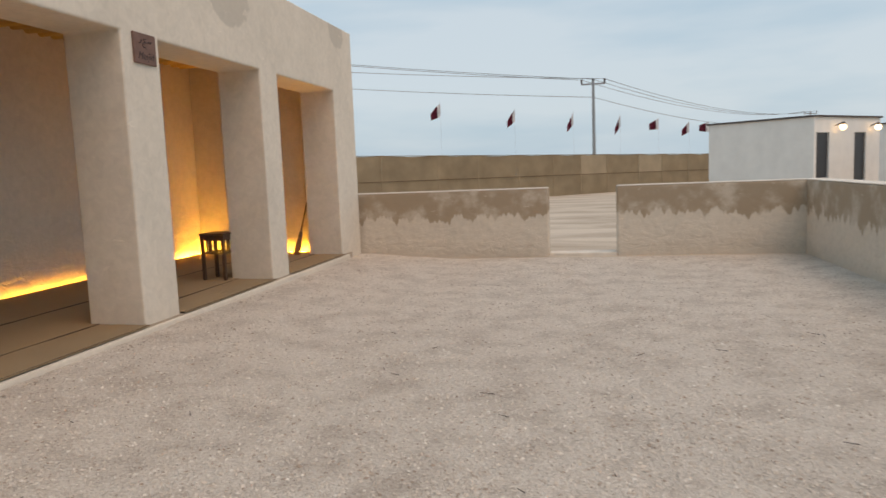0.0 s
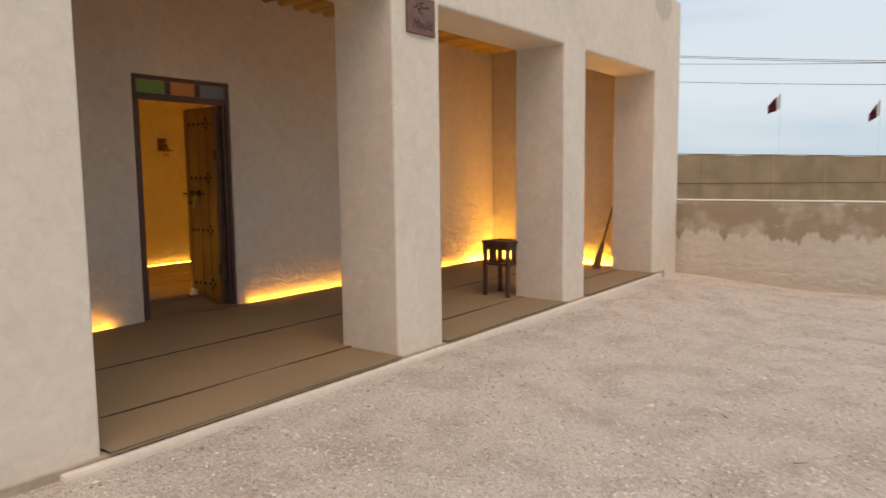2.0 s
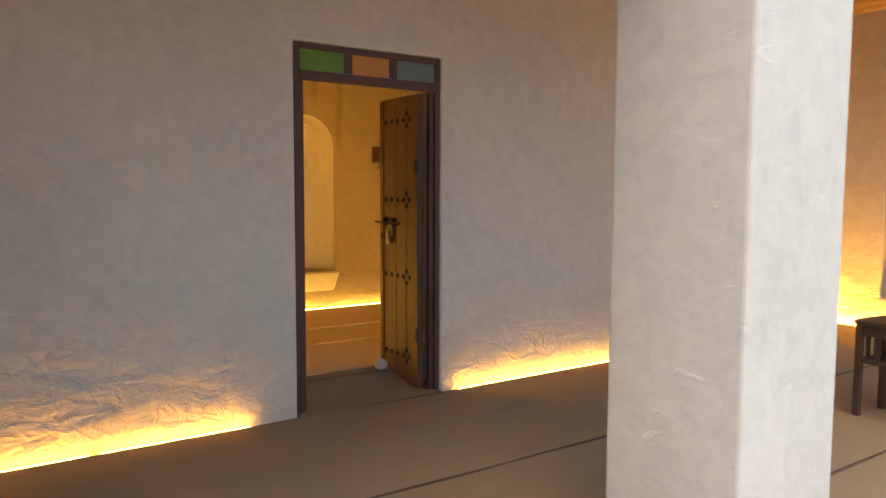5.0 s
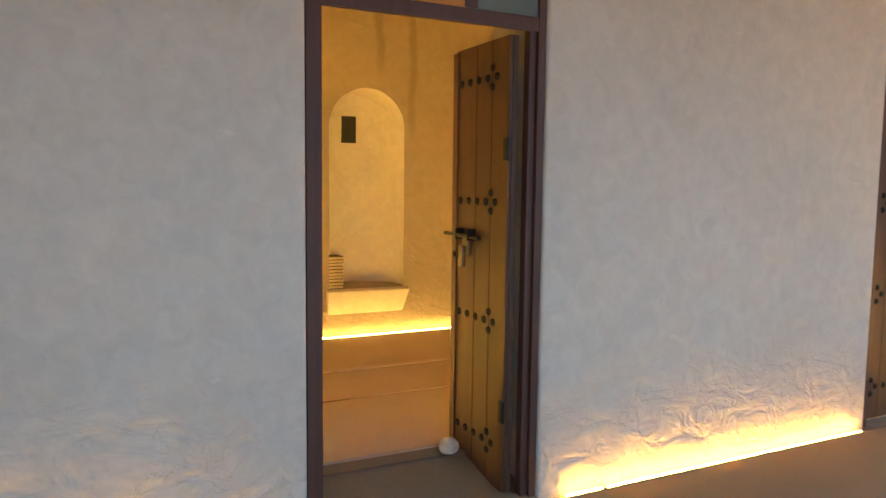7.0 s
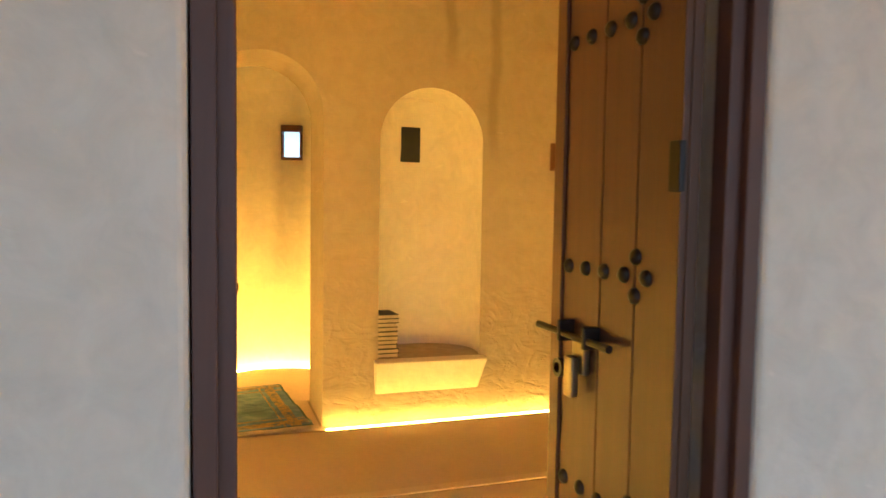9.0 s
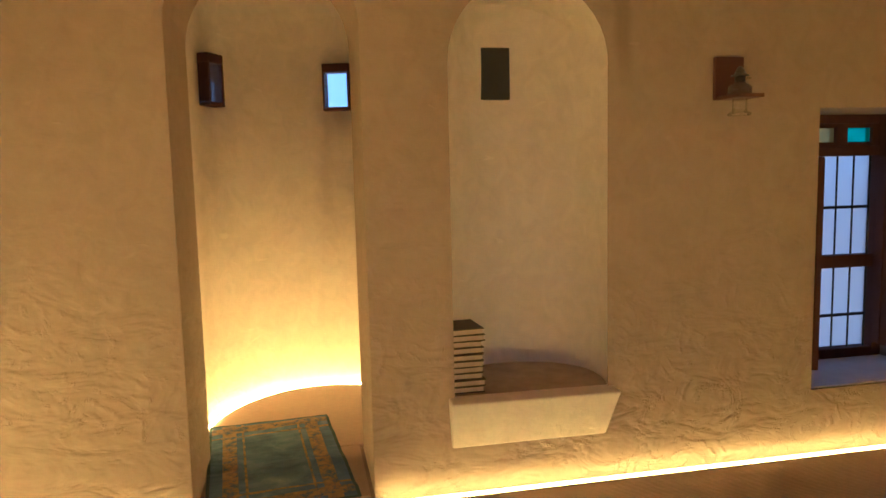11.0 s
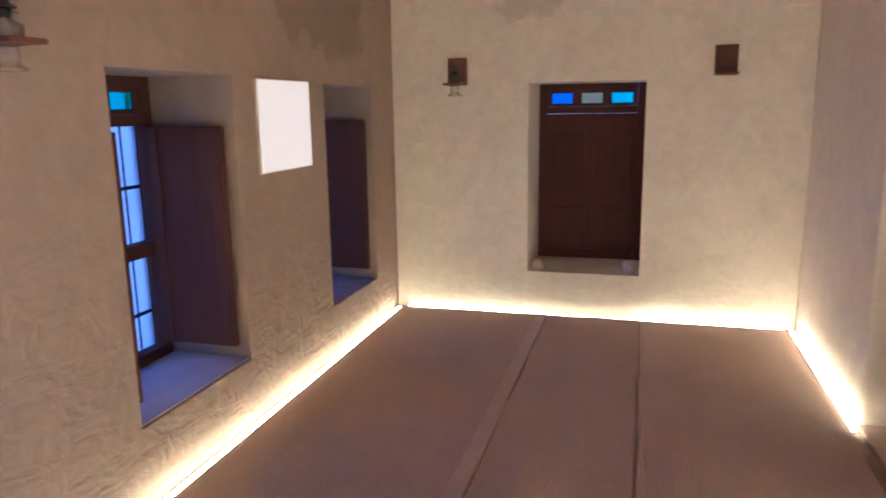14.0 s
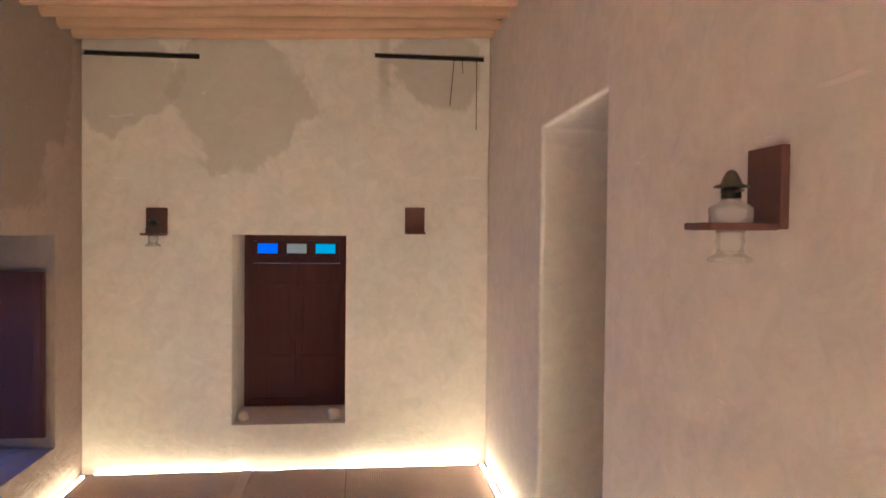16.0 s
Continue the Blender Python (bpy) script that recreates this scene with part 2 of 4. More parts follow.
WALL = (0.75, 0.66, 0.56)
M_FACADE = plaster("facade_plaster", (0.70, 0.62, 0.52), 0.55, 0.0, None, [(-4.05, 7.75, 3.25, 0.42), (-4.05, 10.9, 3.45, 0.3)])
M_GALLERY = plaster("gallery_plaster", (0.67, 0.59, 0.50), 1.5, 1.0)
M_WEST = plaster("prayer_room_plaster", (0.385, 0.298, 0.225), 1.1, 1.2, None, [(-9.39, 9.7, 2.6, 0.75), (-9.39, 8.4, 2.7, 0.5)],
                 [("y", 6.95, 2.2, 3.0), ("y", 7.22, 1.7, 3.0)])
M_NICHE = plaster("white_niche_plaster", (0.80, 0.71, 0.60), 0.7, 0.5)
M_NORTH = plaster("end_wall_plaster", (0.83, 0.75, 0.65), 0.7, 0.5, None, [(-8.5, 10.58, 2.55, 0.42), (-9.15, 10.58, 2.6, 0.33), (-7.3, 10.58, 2.75, 0.3)],
                  [("x", -7.62, 2.4, 3.0)])
M_EAST = plaster("inner_plaster", WALL, 0.8, 0.5)
M_YARD = plaster("yard_wall_plaster", (0.64, 0.55, 0.45), 0.9, 0.4, ("x", 0.62, 0.26))
M_YARD_SIDE = plaster("yard_side_plaster", (0.64, 0.55, 0.45), 0.9, 0.4, ("y", 0.58, 0.30))
M_CAP = plain("lime_cap", (0.72, 0.64, 0.55), 0.9, 0, 0.12, 5)
M_WOOD = wood("dark_teak", (0.095, 0.040, 0.028))
M_DOOR = wood("door_teak", (0.088, 0.037, 0.017))
M_SHUTTER = wood("shutter_teak", (0.085, 0.028, 0.016), "z", 0.9)
M_BRACKET = wood("bracket_wood", (0.12, 0.045, 0.026))
M_STOOL = wood("stool_wood", (0.075, 0.042, 0.024))
M_POLE = wood("peeled_pole", (0.52, 0.33, 0.10), "x", 0.6, True)
M_REED = wood("ceiling_board", (0.36, 0.20, 0.09), "y", 0.8)
M_IRON = plain("black_iron", (0.03, 0.027, 0.025), 0.45, 0.8)
M_CAP_STEEL = plain("tarnished_steel", (0.16, 0.15, 0.14), 0.28, 0.9)
M_BRASS = plain("aged_brass", (0.20, 0.16, 0.10), 0.4, 0.9)
M_MAT = matting("brown_matting", (0.31, 0.215, 0.12))
M_MAT_ROOM = matting("room_matting", (0.60, 0.46, 0.32))
M_SELVEDGE = matting("mat_selvedge", (0.68, 0.54, 0.40))
M_SEAM = plain("mat_seam", (0.17, 0.11, 0.07), 0.95)
M_SCREED = plain("floor_screed", (0.42, 0.34, 0.26), 0.9)
M_EDGE = plain("mat_binding", (0.07, 0.04, 0.025), 0.95)
M_GRAVEL = gravel()
M_SAND = sand()
M_RUG = rug_weave()
M_LED = glow("led_strip", LED, LED_POWER * 0.6)
M_LED_DIM = glow("led_strip_dimmed", LED, LED_POWER * 0.46)
M_LED_END = glow("led_strip_end_wall", LED, LED_POWER * 0.33)
M_LED_FAINT = glow("led_strip_faint", LED, LED_POWER * 0.13)
M_LED_LOW = glow("led_strip_low", LED, LED_POWER * 0.22)
M_LED_GALLERY = glow("led_strip_gallery", (1.0, 0.47, 0.045), LED_POWER * 0.62)
M_LED_BRIGHT = glow("led_strip_bright", LED, LED_POWER * 2.9)
M_LED_SOUTH_FILL = glow("led_strip_south_fill", LED, LED_POWER * 2.9)
M_LED_CORNER = glow("led_strip_corner", (1.0, 0.50, 0.045), LED_POWER * 4.8)
M_LED_NICHE = glow("led_strip_niche", LED, LED_POWER * 0.62)
M_PANEL = glow("lit_panel", (1.0, 0.58, 0.15), 0.42)
M_GLOBE = glow("lamp_globe", (1.0, 0.72, 0.36), 5.0)
M_CLEAR = glass("clear_glass", (0.95, 0.97, 0.97), 0.97, 0.03)
M_CLEAR.node_tree.nodes["Principled BSDF"].inputs["IOR"].default_value = 1.3
M_LAMP = glass("lamp_glass", (0.9, 0.93, 0.93), 0.9, 0.02)
M_LAMP.node_tree.nodes["Principled BSDF"].inputs["Alpha"].default_value = 0.55
M_PANE = glass("frosted_pane", (0.85, 0.92, 1.0), 0.9, 0.4)
M_TINTS = {"green": glass("green_glass", (0.18, 0.36, 0.03), 0.5, 0.3), "amber": glass("amber_glass", (0.75, 0.33, 0.03), 0.5, 0.3),
           "grey": glass("grey_glass", (0.20, 0.26, 0.26), 0.5, 0.3), "blue": glass("blue_glass", (0.10, 0.30, 0.95), 0.8, 0.3),
           "moss": glass("moss_glass", (0.46, 0.40, 0.14), 0.7, 0.3), "cyan": glass("cyan_glass", (0.05, 0.70, 0.52), 0.8, 0.3)}
M_STONE = plain("white_stone", (0.62, 0.55, 0.47), 0.9, 0, 0.2, 30)
M_PAPER = plain("book_pages", (0.54, 0.42, 0.28), 0.9)
M_COVER = plain("book_cover", (0.05, 0.035, 0.025), 0.6)
M_PLAQUE = plain("plaque_stone", (0.17, 0.085, 0.06), 0.6, 0, 0.2)
M_INK = plain("engraved_letters", (0.04, 0.022, 0.018), 0.7)
M_BURLAP = plain("burlap_cloth", (0.45, 0.35, 0.235), 0.95, 0, 0.14, 1.2)
M_BURLAP_PALE = plain("pale_burlap", (0.56, 0.45, 0.32), 0.95, 0, 0.12, 1.2)
M_ROPE = plain("dark_rope", (0.07, 0.055, 0.04), 0.9)
M_STEEL = plain("galvanised_steel", (0.30, 0.31, 0.32), 0.5, 0.4)
M_WIRE = plain("cable", (0.16, 0.17, 0.18), 0.6)
M_CABIN = plain("white_render", (0.80, 0.77, 0.72), 0.85, 0, 0.05, 2)
M_TRIM = plain("roof_edge", (0.08, 0.065, 0.06), 0.7)
M_DARK = plain("dark_doorway", (0.025, 0.025, 0.028), 0.4)
M_TAN = plain("tan_wall", (0.30, 0.21, 0.14), 0.9)
M_MAROON = plain("maroon_cloth", (0.20, 0.022, 0.045), 0.85)
M_WHITE = plain("white_cloth", (0.72, 0.70, 0.70), 0.85)
M_STRAW = plain("broom_straw", (0.16, 0.10, 0.055), 0.95, 0, 0.3, 60)
M_SLOT = plain("black_grille", (0.018, 0.016, 0.015), 0.6)


# ---- mesh tools ----
def thing(name, m, label, category, group=""):
    ob = new(name)
    ob.matrix_basis = m
    return tagged(ob, label, category, group)


def part(name, bm, material, parent=None, label="", smooth=False):
    me = bpy.data.meshes.new(name)
    bmesh.ops.recalc_face_normals(bm, faces=bm.faces)
    bm.to_mesh(me)
    bm.free()
    me.materials.append(material)
    if smooth:
        me.polygons.foreach_set("use_smooth", [True] * len(me.polygons))
    ob = new(name, me)
    ob.parent = parent
    return tagged(ob, label)


def box(x0, x1, y0, y1, z0, z1, bevel=0.0, bm=None, turn=None):
    bm = bm or bmesh.new()
    m = Matrix.Translation(((x0 + x1) / 2, (y0 + y1) / 2, (z0 + z1) / 2)) @ Matrix.Diagonal((abs(x1 - x0), abs(y1 - y0), abs(z1 - z0), 1))
    made = bmesh.ops.create_cube(bm, size=1, matrix=(turn @ m) if turn else m)
    if bevel:
        edges = list({e for v in made["verts"] for e in v.link_edges})
        bmesh.ops.bevel(bm, geom=edges, offset=bevel, segments=2, affect="EDGES", profile=0.6)
    return bm


def rod(p, q, r0, r1=None, seg=10, bm=None):
    bm = bm or bmesh.new()
    p, q = Vector(p), Vector(q)
    m = Matrix.Translation((p + q) / 2) @ (q - p).to_track_quat("Z", "Y").to_matrix().to_4x4()
    bmesh.ops.create_cone(bm, cap_ends=True, segments=seg, radius1=r0, radius2=r0 if r1 is None else r1, depth=(q - p).length, matrix=m)
    return bm


def tube(points, r, seg=6):
    """One bent round bar through the points."""
    bm = bmesh.new()
    pts = [Vector(p) for p in points]
    rings = []
    for k, p in enumerate(pts):
        d = (pts[min(k + 1, len(pts) - 1)] - pts[max(k - 1, 0)]).normalized()
        a = d.orthogonal().normalized() if abs(d.z) > 0.9 else Vector((-d.y, d.x, 0)).normalized()
        b = d.cross(a)
        rings.append([bm.verts.new(p + r * (a * math.cos(2 * math.pi * i / seg) + b * math.sin(2 * math.pi * i / seg))) for i in range(seg)])
    for a, b in zip(rings, rings[1:]):
        for i in range(seg):
            bm.faces.new((a[i], a[(i + 1) % seg], b[(i + 1) % seg], b[i]))
    bm.faces.new(rings[0]), bm.faces.new(rings[-1])
    return bm


def lathe(profile, seg=20, bm=None, m=Matrix()):
    bm = bm or bmesh.new()
    rings = [[bm.verts.new(m @ Vector((r * math.cos(2 * math.pi * k / seg), r * math.sin(2 * math.pi * k / seg), z))) for k in range(seg)] for r, z in profile]
    for a, b in zip(rings, rings[1:]):
        for k in range(seg):
            bm.faces.new((a[k], a[(k + 1) % seg], b[(k + 1) % seg], b[k]))
    return bm


def dome(r, squash=0.6, m=Matrix(), bm=None):
    return lathe([(r, 0), (r * 0.92, r * squash * 0.45), (r * 0.65, r * squash * 0.8), (r * 0.3, r * squash * 0.97), (0.0005, r * squash)], 10, bm, m)


def solid(axis, span, thick, height, holes=()):
    """A wall along an axis, over span, between the two faces thick, from height[0] to height[1], with rectangular holes
    (a0, a1, z0, z1) right through it."""
    us = sorted({*span, *(h[0] for h in holes), *(h[1] for h in holes)})
    zs = sorted({*height, *(h[2] for h in holes), *(h[3] for h in holes)})
    zs = [z for z in zs if height[0] <= z <= height[1]]
    full = {}
    for i in range(len(us) - 1):
        for j in range(len(zs) - 1):
            u, z = (us[i] + us[i + 1]) / 2, (zs[j] + zs[j + 1]) / 2
            full[i, j] = not any(h[0] < u < h[1] and h[2] < z < h[3] for h in holes)
    bm = bmesh.new()
    seen = {}

    def vert(u, t, z):
        key = (u, t, z)
        if key not in seen:
            seen[key] = bm.verts.new((t, u, z) if axis == "y" else (u, t, z))
        return seen[key]

    def face(*corners):
        bm.faces.new([vert(*c) for c in corners])

    a, b = thick
    for (i, j), f in full.items():
        if not f:
            continue
        u0, u1, z0, z1 = us[i], us[i + 1], zs[j], zs[j + 1]
        face((u0, a, z0), (u1, a, z0), (u1, a, z1), (u0, a, z1))
        face((u0, b, z0), (u1, b, z0), (u1, b, z1), (u0, b, z1))
        if not full.get((i - 1, j)):
            face((u0, a, z0), (u0, b, z0), (u0, b, z1), (u0, a, z1))
        if not full.get((i + 1, j)):
            face((u1, a, z0), (u1, b, z0), (u1, b, z1), (u1, a, z1))
        if not full.get((i, j - 1)):
            face((u0, a, z0), (u0, b, z0), (u1, b, z0), (u1, a, z0))
        if not full.get((i, j + 1)):
            face((u0, a, z1), (u0, b, z1), (u1, b, z1), (u1, a, z1))
    return bm


def rounded(ob, width=0.018, segments=3):
    mod = ob.modifiers.new("worn_edges", "BEVEL")
    mod.width, mod.segments, mod.limit_method, mod.angle_limit = width, segments, "ANGLE", radians(40)
    mod.use_clamp_overlap = True
    return ob


def structure(name, bm, material, label="", width=0.0):
    ob = tagged(part(name, bm, material), label, kind="structure")
    return rounded(ob, width) if width else ob


# ---- ground and courtyard ----
def ground_height(x, y):
    rise = 0.11 * max(0.0, min(1.0, (-2.6 - x) / 1.3)) if -6 < x and y < 11.6 else 0.0
    return rise + 0.04 * max(0.0, min(1.0, (11.0 - y) / 5))


bm = bmesh.new()
xs = [-2500, -600, -150, -60, -30, -15, -4.2] + [-4.0 + 0.25 * k for k in range(26)] + [2.6, 6, 15, 30, 60, 150, 600, 2500]
ys = [-2500, -600, -150, -40, -10, -4] + [-3.5 + 0.3 * k for k in range(51)] + [12.2, 15, 20, 30, 50, 90, 200, 600, 2500]
grid = [[bm.verts.new((x, y, ground_height(x, y) + 0.012 * noise.noise((x * 1.3, y * 1.3, 0)) if -4.3 < x < 2.7 and -4 < y < 12 else -0.01)) for y in ys] for x in xs]
for i in range(len(xs) - 1):
    for j in range(len(ys) - 1):
        bm.faces.new((grid[i][j], grid[i + 1][j], grid[i + 1][j + 1], grid[i][j + 1]))
ground = structure("ground", bm, M_SAND, "pale trodden desert sand and courtyard gravel", 0)
ground.data.materials.append(M_GRAVEL)
for p in ground.data.polygons:
    c = p.center
    p.material_index = 1 if -4.3 < c.x < 2.6 and -6 < c.y < 11.7 else 0
    p.use_smooth = True

# loose shell grit
rng = np.random.default_rng(4)
count = 42000
px = rng.uniform(-3.9, 2.3, count)
py = 0.8 + 10.6 * rng.random(count) ** 1.6
size = rng.uniform(0.005, 0.013, count) * (1 + (rng.random(count) > 0.985) * 0.5)
octa = np.array([(1, 0, 0), (0, 1, 0), (-1, 0, 0), (0, -1, 0), (0, 0, 0.6), (0, 0, -0.6)])
verts = np.empty((count, 6, 3))
for k in range(count):
    a = rng.uniform(0, 6.28)
    s = octa * size[k] * rng.uniform(0.6, 1.3, 3)
    verts[k, :, 0] = px[k] + s[:, 0] * math.cos(a) - s[:, 1] * math.sin(a)
    verts[k, :, 1] = py[k] + s[:, 0] * math.sin(a) + s[:, 1] * math.cos(a)
    verts[k, :, 2] = ground_height(px[k], py[k]) + 0.012 * noise.noise((px[k] * 1.3, py[k] * 1.3, 0)) + s[:, 2] + 0.001
tri = np.array([(0, 1, 4), (1, 2, 4), (2, 3, 4), (3, 0, 4), (1, 0, 5), (2, 1, 5), (3, 2, 5), (0, 3, 5)])
me = bpy.data.meshes.new("grit")
me.from_pydata(verts.reshape(-1, 3).tolist(), [], (tri[None] + 6 * np.arange(count)[:, None, None]).reshape(-1, 3).tolist())
m = Mat("shell_grit", 0.9)
m.color(m.ramp(m.add("ShaderNodeNewGeometry").outputs["Random Per Island"], [(0.0, (0.34, 0.26, 0.20)), (0.3, (0.56, 0.47, 0.39)), (0.8, (0.70, 0.61, 0.52)), (1.0, (0.80, 0.73, 0.65))]))
me.materials.append(m.m)
tagged(new("grit", me), "pale crushed shell and stone grit", "gravel", kind="stuff")

# dry twigs lying about
for k in range(26):
    x, y, a = random.uniform(-3.2, 1.6), random.uniform(1.6, 6.5), random.uniform(0, 3.1)
    n = random.uniform(0.03, 0.09)
    z = ground_height(x, y) + 0.013
    tw = part("twig", rod((x, y, z), (x + n * math.cos(a), y + n * math.sin(a), z + 0.004), 0.003, 0.0015, 5), M_ROPE)
    tagged(tw, "small dry brown twig on the gravel", "twig", "twigs on the gravel")

YW = 11.62
structure("wall_yard_left", solid("x", (-4.3, -1.1), (YW, YW + 0.3), (-0.05, 1.03)), M_YARD, "low plastered courtyard wall with dark damp stains", 0.025)
structure("wall_yard_right", solid("x", (-0.1, 2.78), (YW, YW + 0.3), (-0.05, 1.03)), M_YARD, "low plastered courtyard wall with dark damp stains", 0.025)
structure("wall_yard_side", solid("y", (-4.0, YW - 0.003), (2.48, 2.78), (-0.05, 1.03)), M_YARD_SIDE, "low plastered courtyard side wall, damp-stained", 0.025)
structure("wall_yard_back", solid("x", (-4.3, 2.47), (-4.3, -4.0), (-0.05, 1.03)), M_YARD, "", 0.025)
structure("threshold", box(-1.098, -0.102, YW + 0.02, YW + 0.32, -0.05, 0.05, 0.015), M_CAP, "worn pale threshold in the gate gap")
for n, x0, x1 in (("left", -4.29, -1.105), ("right", -0.095, 2.775)):
    structure("trim_cap_" + n, box(x0, x1, YW + 0.004, YW + 0.296, 1.03, 1.043, 0.005), M_CAP)
structure("trim_cap_side", box(2.484, 2.776, -4.0, YW - 0.01, 1.03, 1.043, 0.005), M_CAP)

# ---- the building ----
FX, FB = -4.05, -4.57          # facade, front and back
GX, EX = -6.53, -6.96          # wall between gallery and prayer room
WX, WO = -9.39, -9.88          # west wall, inside and outside
TOP, FLOOR, ROOM = 3.5, 0.205, 0.30
N0, N1 = 11.02, 11.52          # gallery's end wall
S0 = 1.9
DOOR = (5.60, 6.54)
DOOR2 = (8.60, 9.43)
ROOM_N, ROOM_S = 10.58, 4.5

structure("wall_facade", solid("y", (S0, N1), (FB, FX), (-0.1, TOP), [(3.9, 5.925, -0.1, 2.56), (6.425, 8.33, -0.1, 2.56), (8.78, 10.66, -0.1, 2.56)]),
          M_FACADE, "beige plastered arcade with square openings", 0.018)
structure("wall_gallery_end", solid("x", (GX + 0.003, FB - 0.003), (N0, N1), (-0.1, TOP), [(-6.03, -5.3, 0.5, 1.725)]), M_GALLERY, "beige plastered end wall of the gallery", 0.02)
structure("wall_gallery_south", solid("x", (GX + 0.003, FB - 0.003), (S0, S0 + 0.4), (-0.1, TOP)), M_GALLERY)
structure("wall_gallery_back", solid("y", (S0, N1), (-6.618, GX), (-0.1, TOP), [(*DOOR, 0.18, 2.25), (*DOOR2, 0.18, 2.25)]), M_GALLERY,
          "rough plastered wall with two doorways", 0.014)
structure("wall_east", solid("y", (S0, N1), (EX, -6.62), (-0.1, TOP), [(*DOOR, 0.18, 2.25), (8.455, 9.29, 0.18, 2.205)]), M_EAST,
          "plastered inner wall with two door recesses", 0.018)
EWIN = (-8.525, -7.845, 0.555, 1.71)
structure("wall_north", solid("x", (WX + 0.003, EX - 0.003), (ROOM_N, N1), (-0.1, TOP), [EWIN, (WX + 0.01, -8.72, 2.755, 2.785), (-7.68, -7.0, 2.805, 2.835)]), M_NORTH,
          "plastered end wall with a recessed window and damp patches", 0.02)
structure("wall_south", solid("x", (WX + 0.003, EX - 0.003), (ROOM_S - 0.4, ROOM_S), (-0.1, TOP)), M_EAST)
MIH, NICHE = (5.595, 6.235), (6.545, 7.155)
WIN1, WIN2 = (8.06, 8.745, 0.555, 1.713), (9.567, 10.217, 0.55, 1.70)
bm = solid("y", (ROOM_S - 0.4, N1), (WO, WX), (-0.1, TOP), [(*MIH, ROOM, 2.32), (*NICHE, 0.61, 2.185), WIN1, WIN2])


def spandrel(bm, y0, y1, top, x0, x1, seg=20, vault=True):
    """Fills a hole's head to a round arch."""
    r, c = (y1 - y0) / 2, (y0 + y1) / 2
    zs = top - r
    for side in (0, 1):
        arc = [(c + r * math.cos(math.pi * (k / seg)), zs + r * math.sin(math.pi * (k / seg))) for k in range(seg + 1)]
        half = arc[: seg // 2 + 1] if side == 0 else arc[seg // 2:]
        corner = (y1, top) if side == 0 else (y0, top)
        for (a, za), (b, zb) in zip(half, half[1:]):
            for x in (x0, x1):
                bm.faces.new([bm.verts.new((x, a, za)), bm.verts.new((x, b, zb)), bm.verts.new((x, *corner))])
            if vault:
                bm.faces.new([bm.verts.new(p) for p in ((x0, a, za), (x0, b, zb), (x1, b, zb), (x1, a, za))])


spandrel(bm, *MIH, 2.32, WO, WX)
spandrel(bm, *NICHE, 2.185, WO, WX, 20, False)
bm.normal_update()
bmesh.ops.delete(bm, geom=[f for f in bm.faces if abs(f.normal.y) > 0.9 and min(abs(f.calc_center_median().y - e) for e in NICHE) < 0.001
                           and f.calc_center_median().z < 2.2], context="FACES")
bmesh.ops.remove_doubles(bm, verts=bm.verts, dist=0.0005)
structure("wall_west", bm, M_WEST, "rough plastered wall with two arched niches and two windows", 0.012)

# back of the blind niche; near-black block paints a small square recess's shade
NC, NR, NS = 6.85, 0.305, 1.88
bm = bmesh.new()
rings = []
for z in (0.6, 0.8, 1.1, 1.4, 1.65, NS, 2.0, 2.12, 2.3):
    bow = 0.07 * min(1.0, max(0.0, (NS - z) / 0.9))
    rings.append([bm.verts.new((WX - 0.004 - 0.425 * math.sin(math.pi * k / 32),
                                NC - math.cos(math.pi * k / 32) * NR - (bow * math.sin(2 * math.pi * k / 32) if k not in (0, 32) else 0), z)) for k in range(33)])
for a, b in zip(rings, rings[1:]):
    for k in range(32):
        bm.faces.new((a[k], a[k + 1], b[k + 1], b[k]))
ob = structure("niche_back", bm, M_NICHE, "smooth rounded plaster niche")
ob.data.polygons.foreach_set("use_smooth", [True] * len(ob.data.polygons))
bm = bmesh.new()
arc = [[bm.verts.new((x, NC + NR * math.cos(math.pi * k / 20), NS + NR * math.sin(math.pi * k / 20))) for k in range(21)] for x in (WO + 0.01, WX - 0.001)]
for k in range(20):
    bm.faces.new((arc[0][k], arc[0][k + 1], arc[1][k + 1], arc[1][k])).smooth = True
structure("niche_vault", bm, M_NICHE, "smooth plastered arch head of the niche")
# nothing is sunk here: the recess's darkness is the block's colour
structure("niche_recess_shade", box(-9.86, -9.806, 6.77, 6.90, 1.79, 2.005, 0.002), M_DARK, "near-black square block painted as the shade of a small recess in the niche")
structure("niche_floor", box(-9.85, WX - 0.012, 6.44, 7.27, 0.60, 0.652), M_SCREED)
bm = bmesh.new()
front = [((WX - 0.02, 6.53, 0.462), (WX + 0.012, 6.53, 0.462), (WX + 0.065, 6.52, 0.648), (WX - 0.02, 6.52, 0.656)),
         ((WX - 0.02, 7.145, 0.462), (WX + 0.012, 7.145, 0.462), (WX + 0.065, 7.185, 0.643), (WX - 0.02, 7.185, 0.652))]
va, vb = [[bm.verts.new(p) for p in row] for row in front]
bm.faces.new(va), bm.faces.new(vb)
for k in range(4):
    bm.faces.new((va[k], va[(k + 1) % 4], vb[(k + 1) % 4], vb[k]))
structure("niche_ledge", bm, M_NICHE, "sloping plaster ledge under the niche", 0.008)

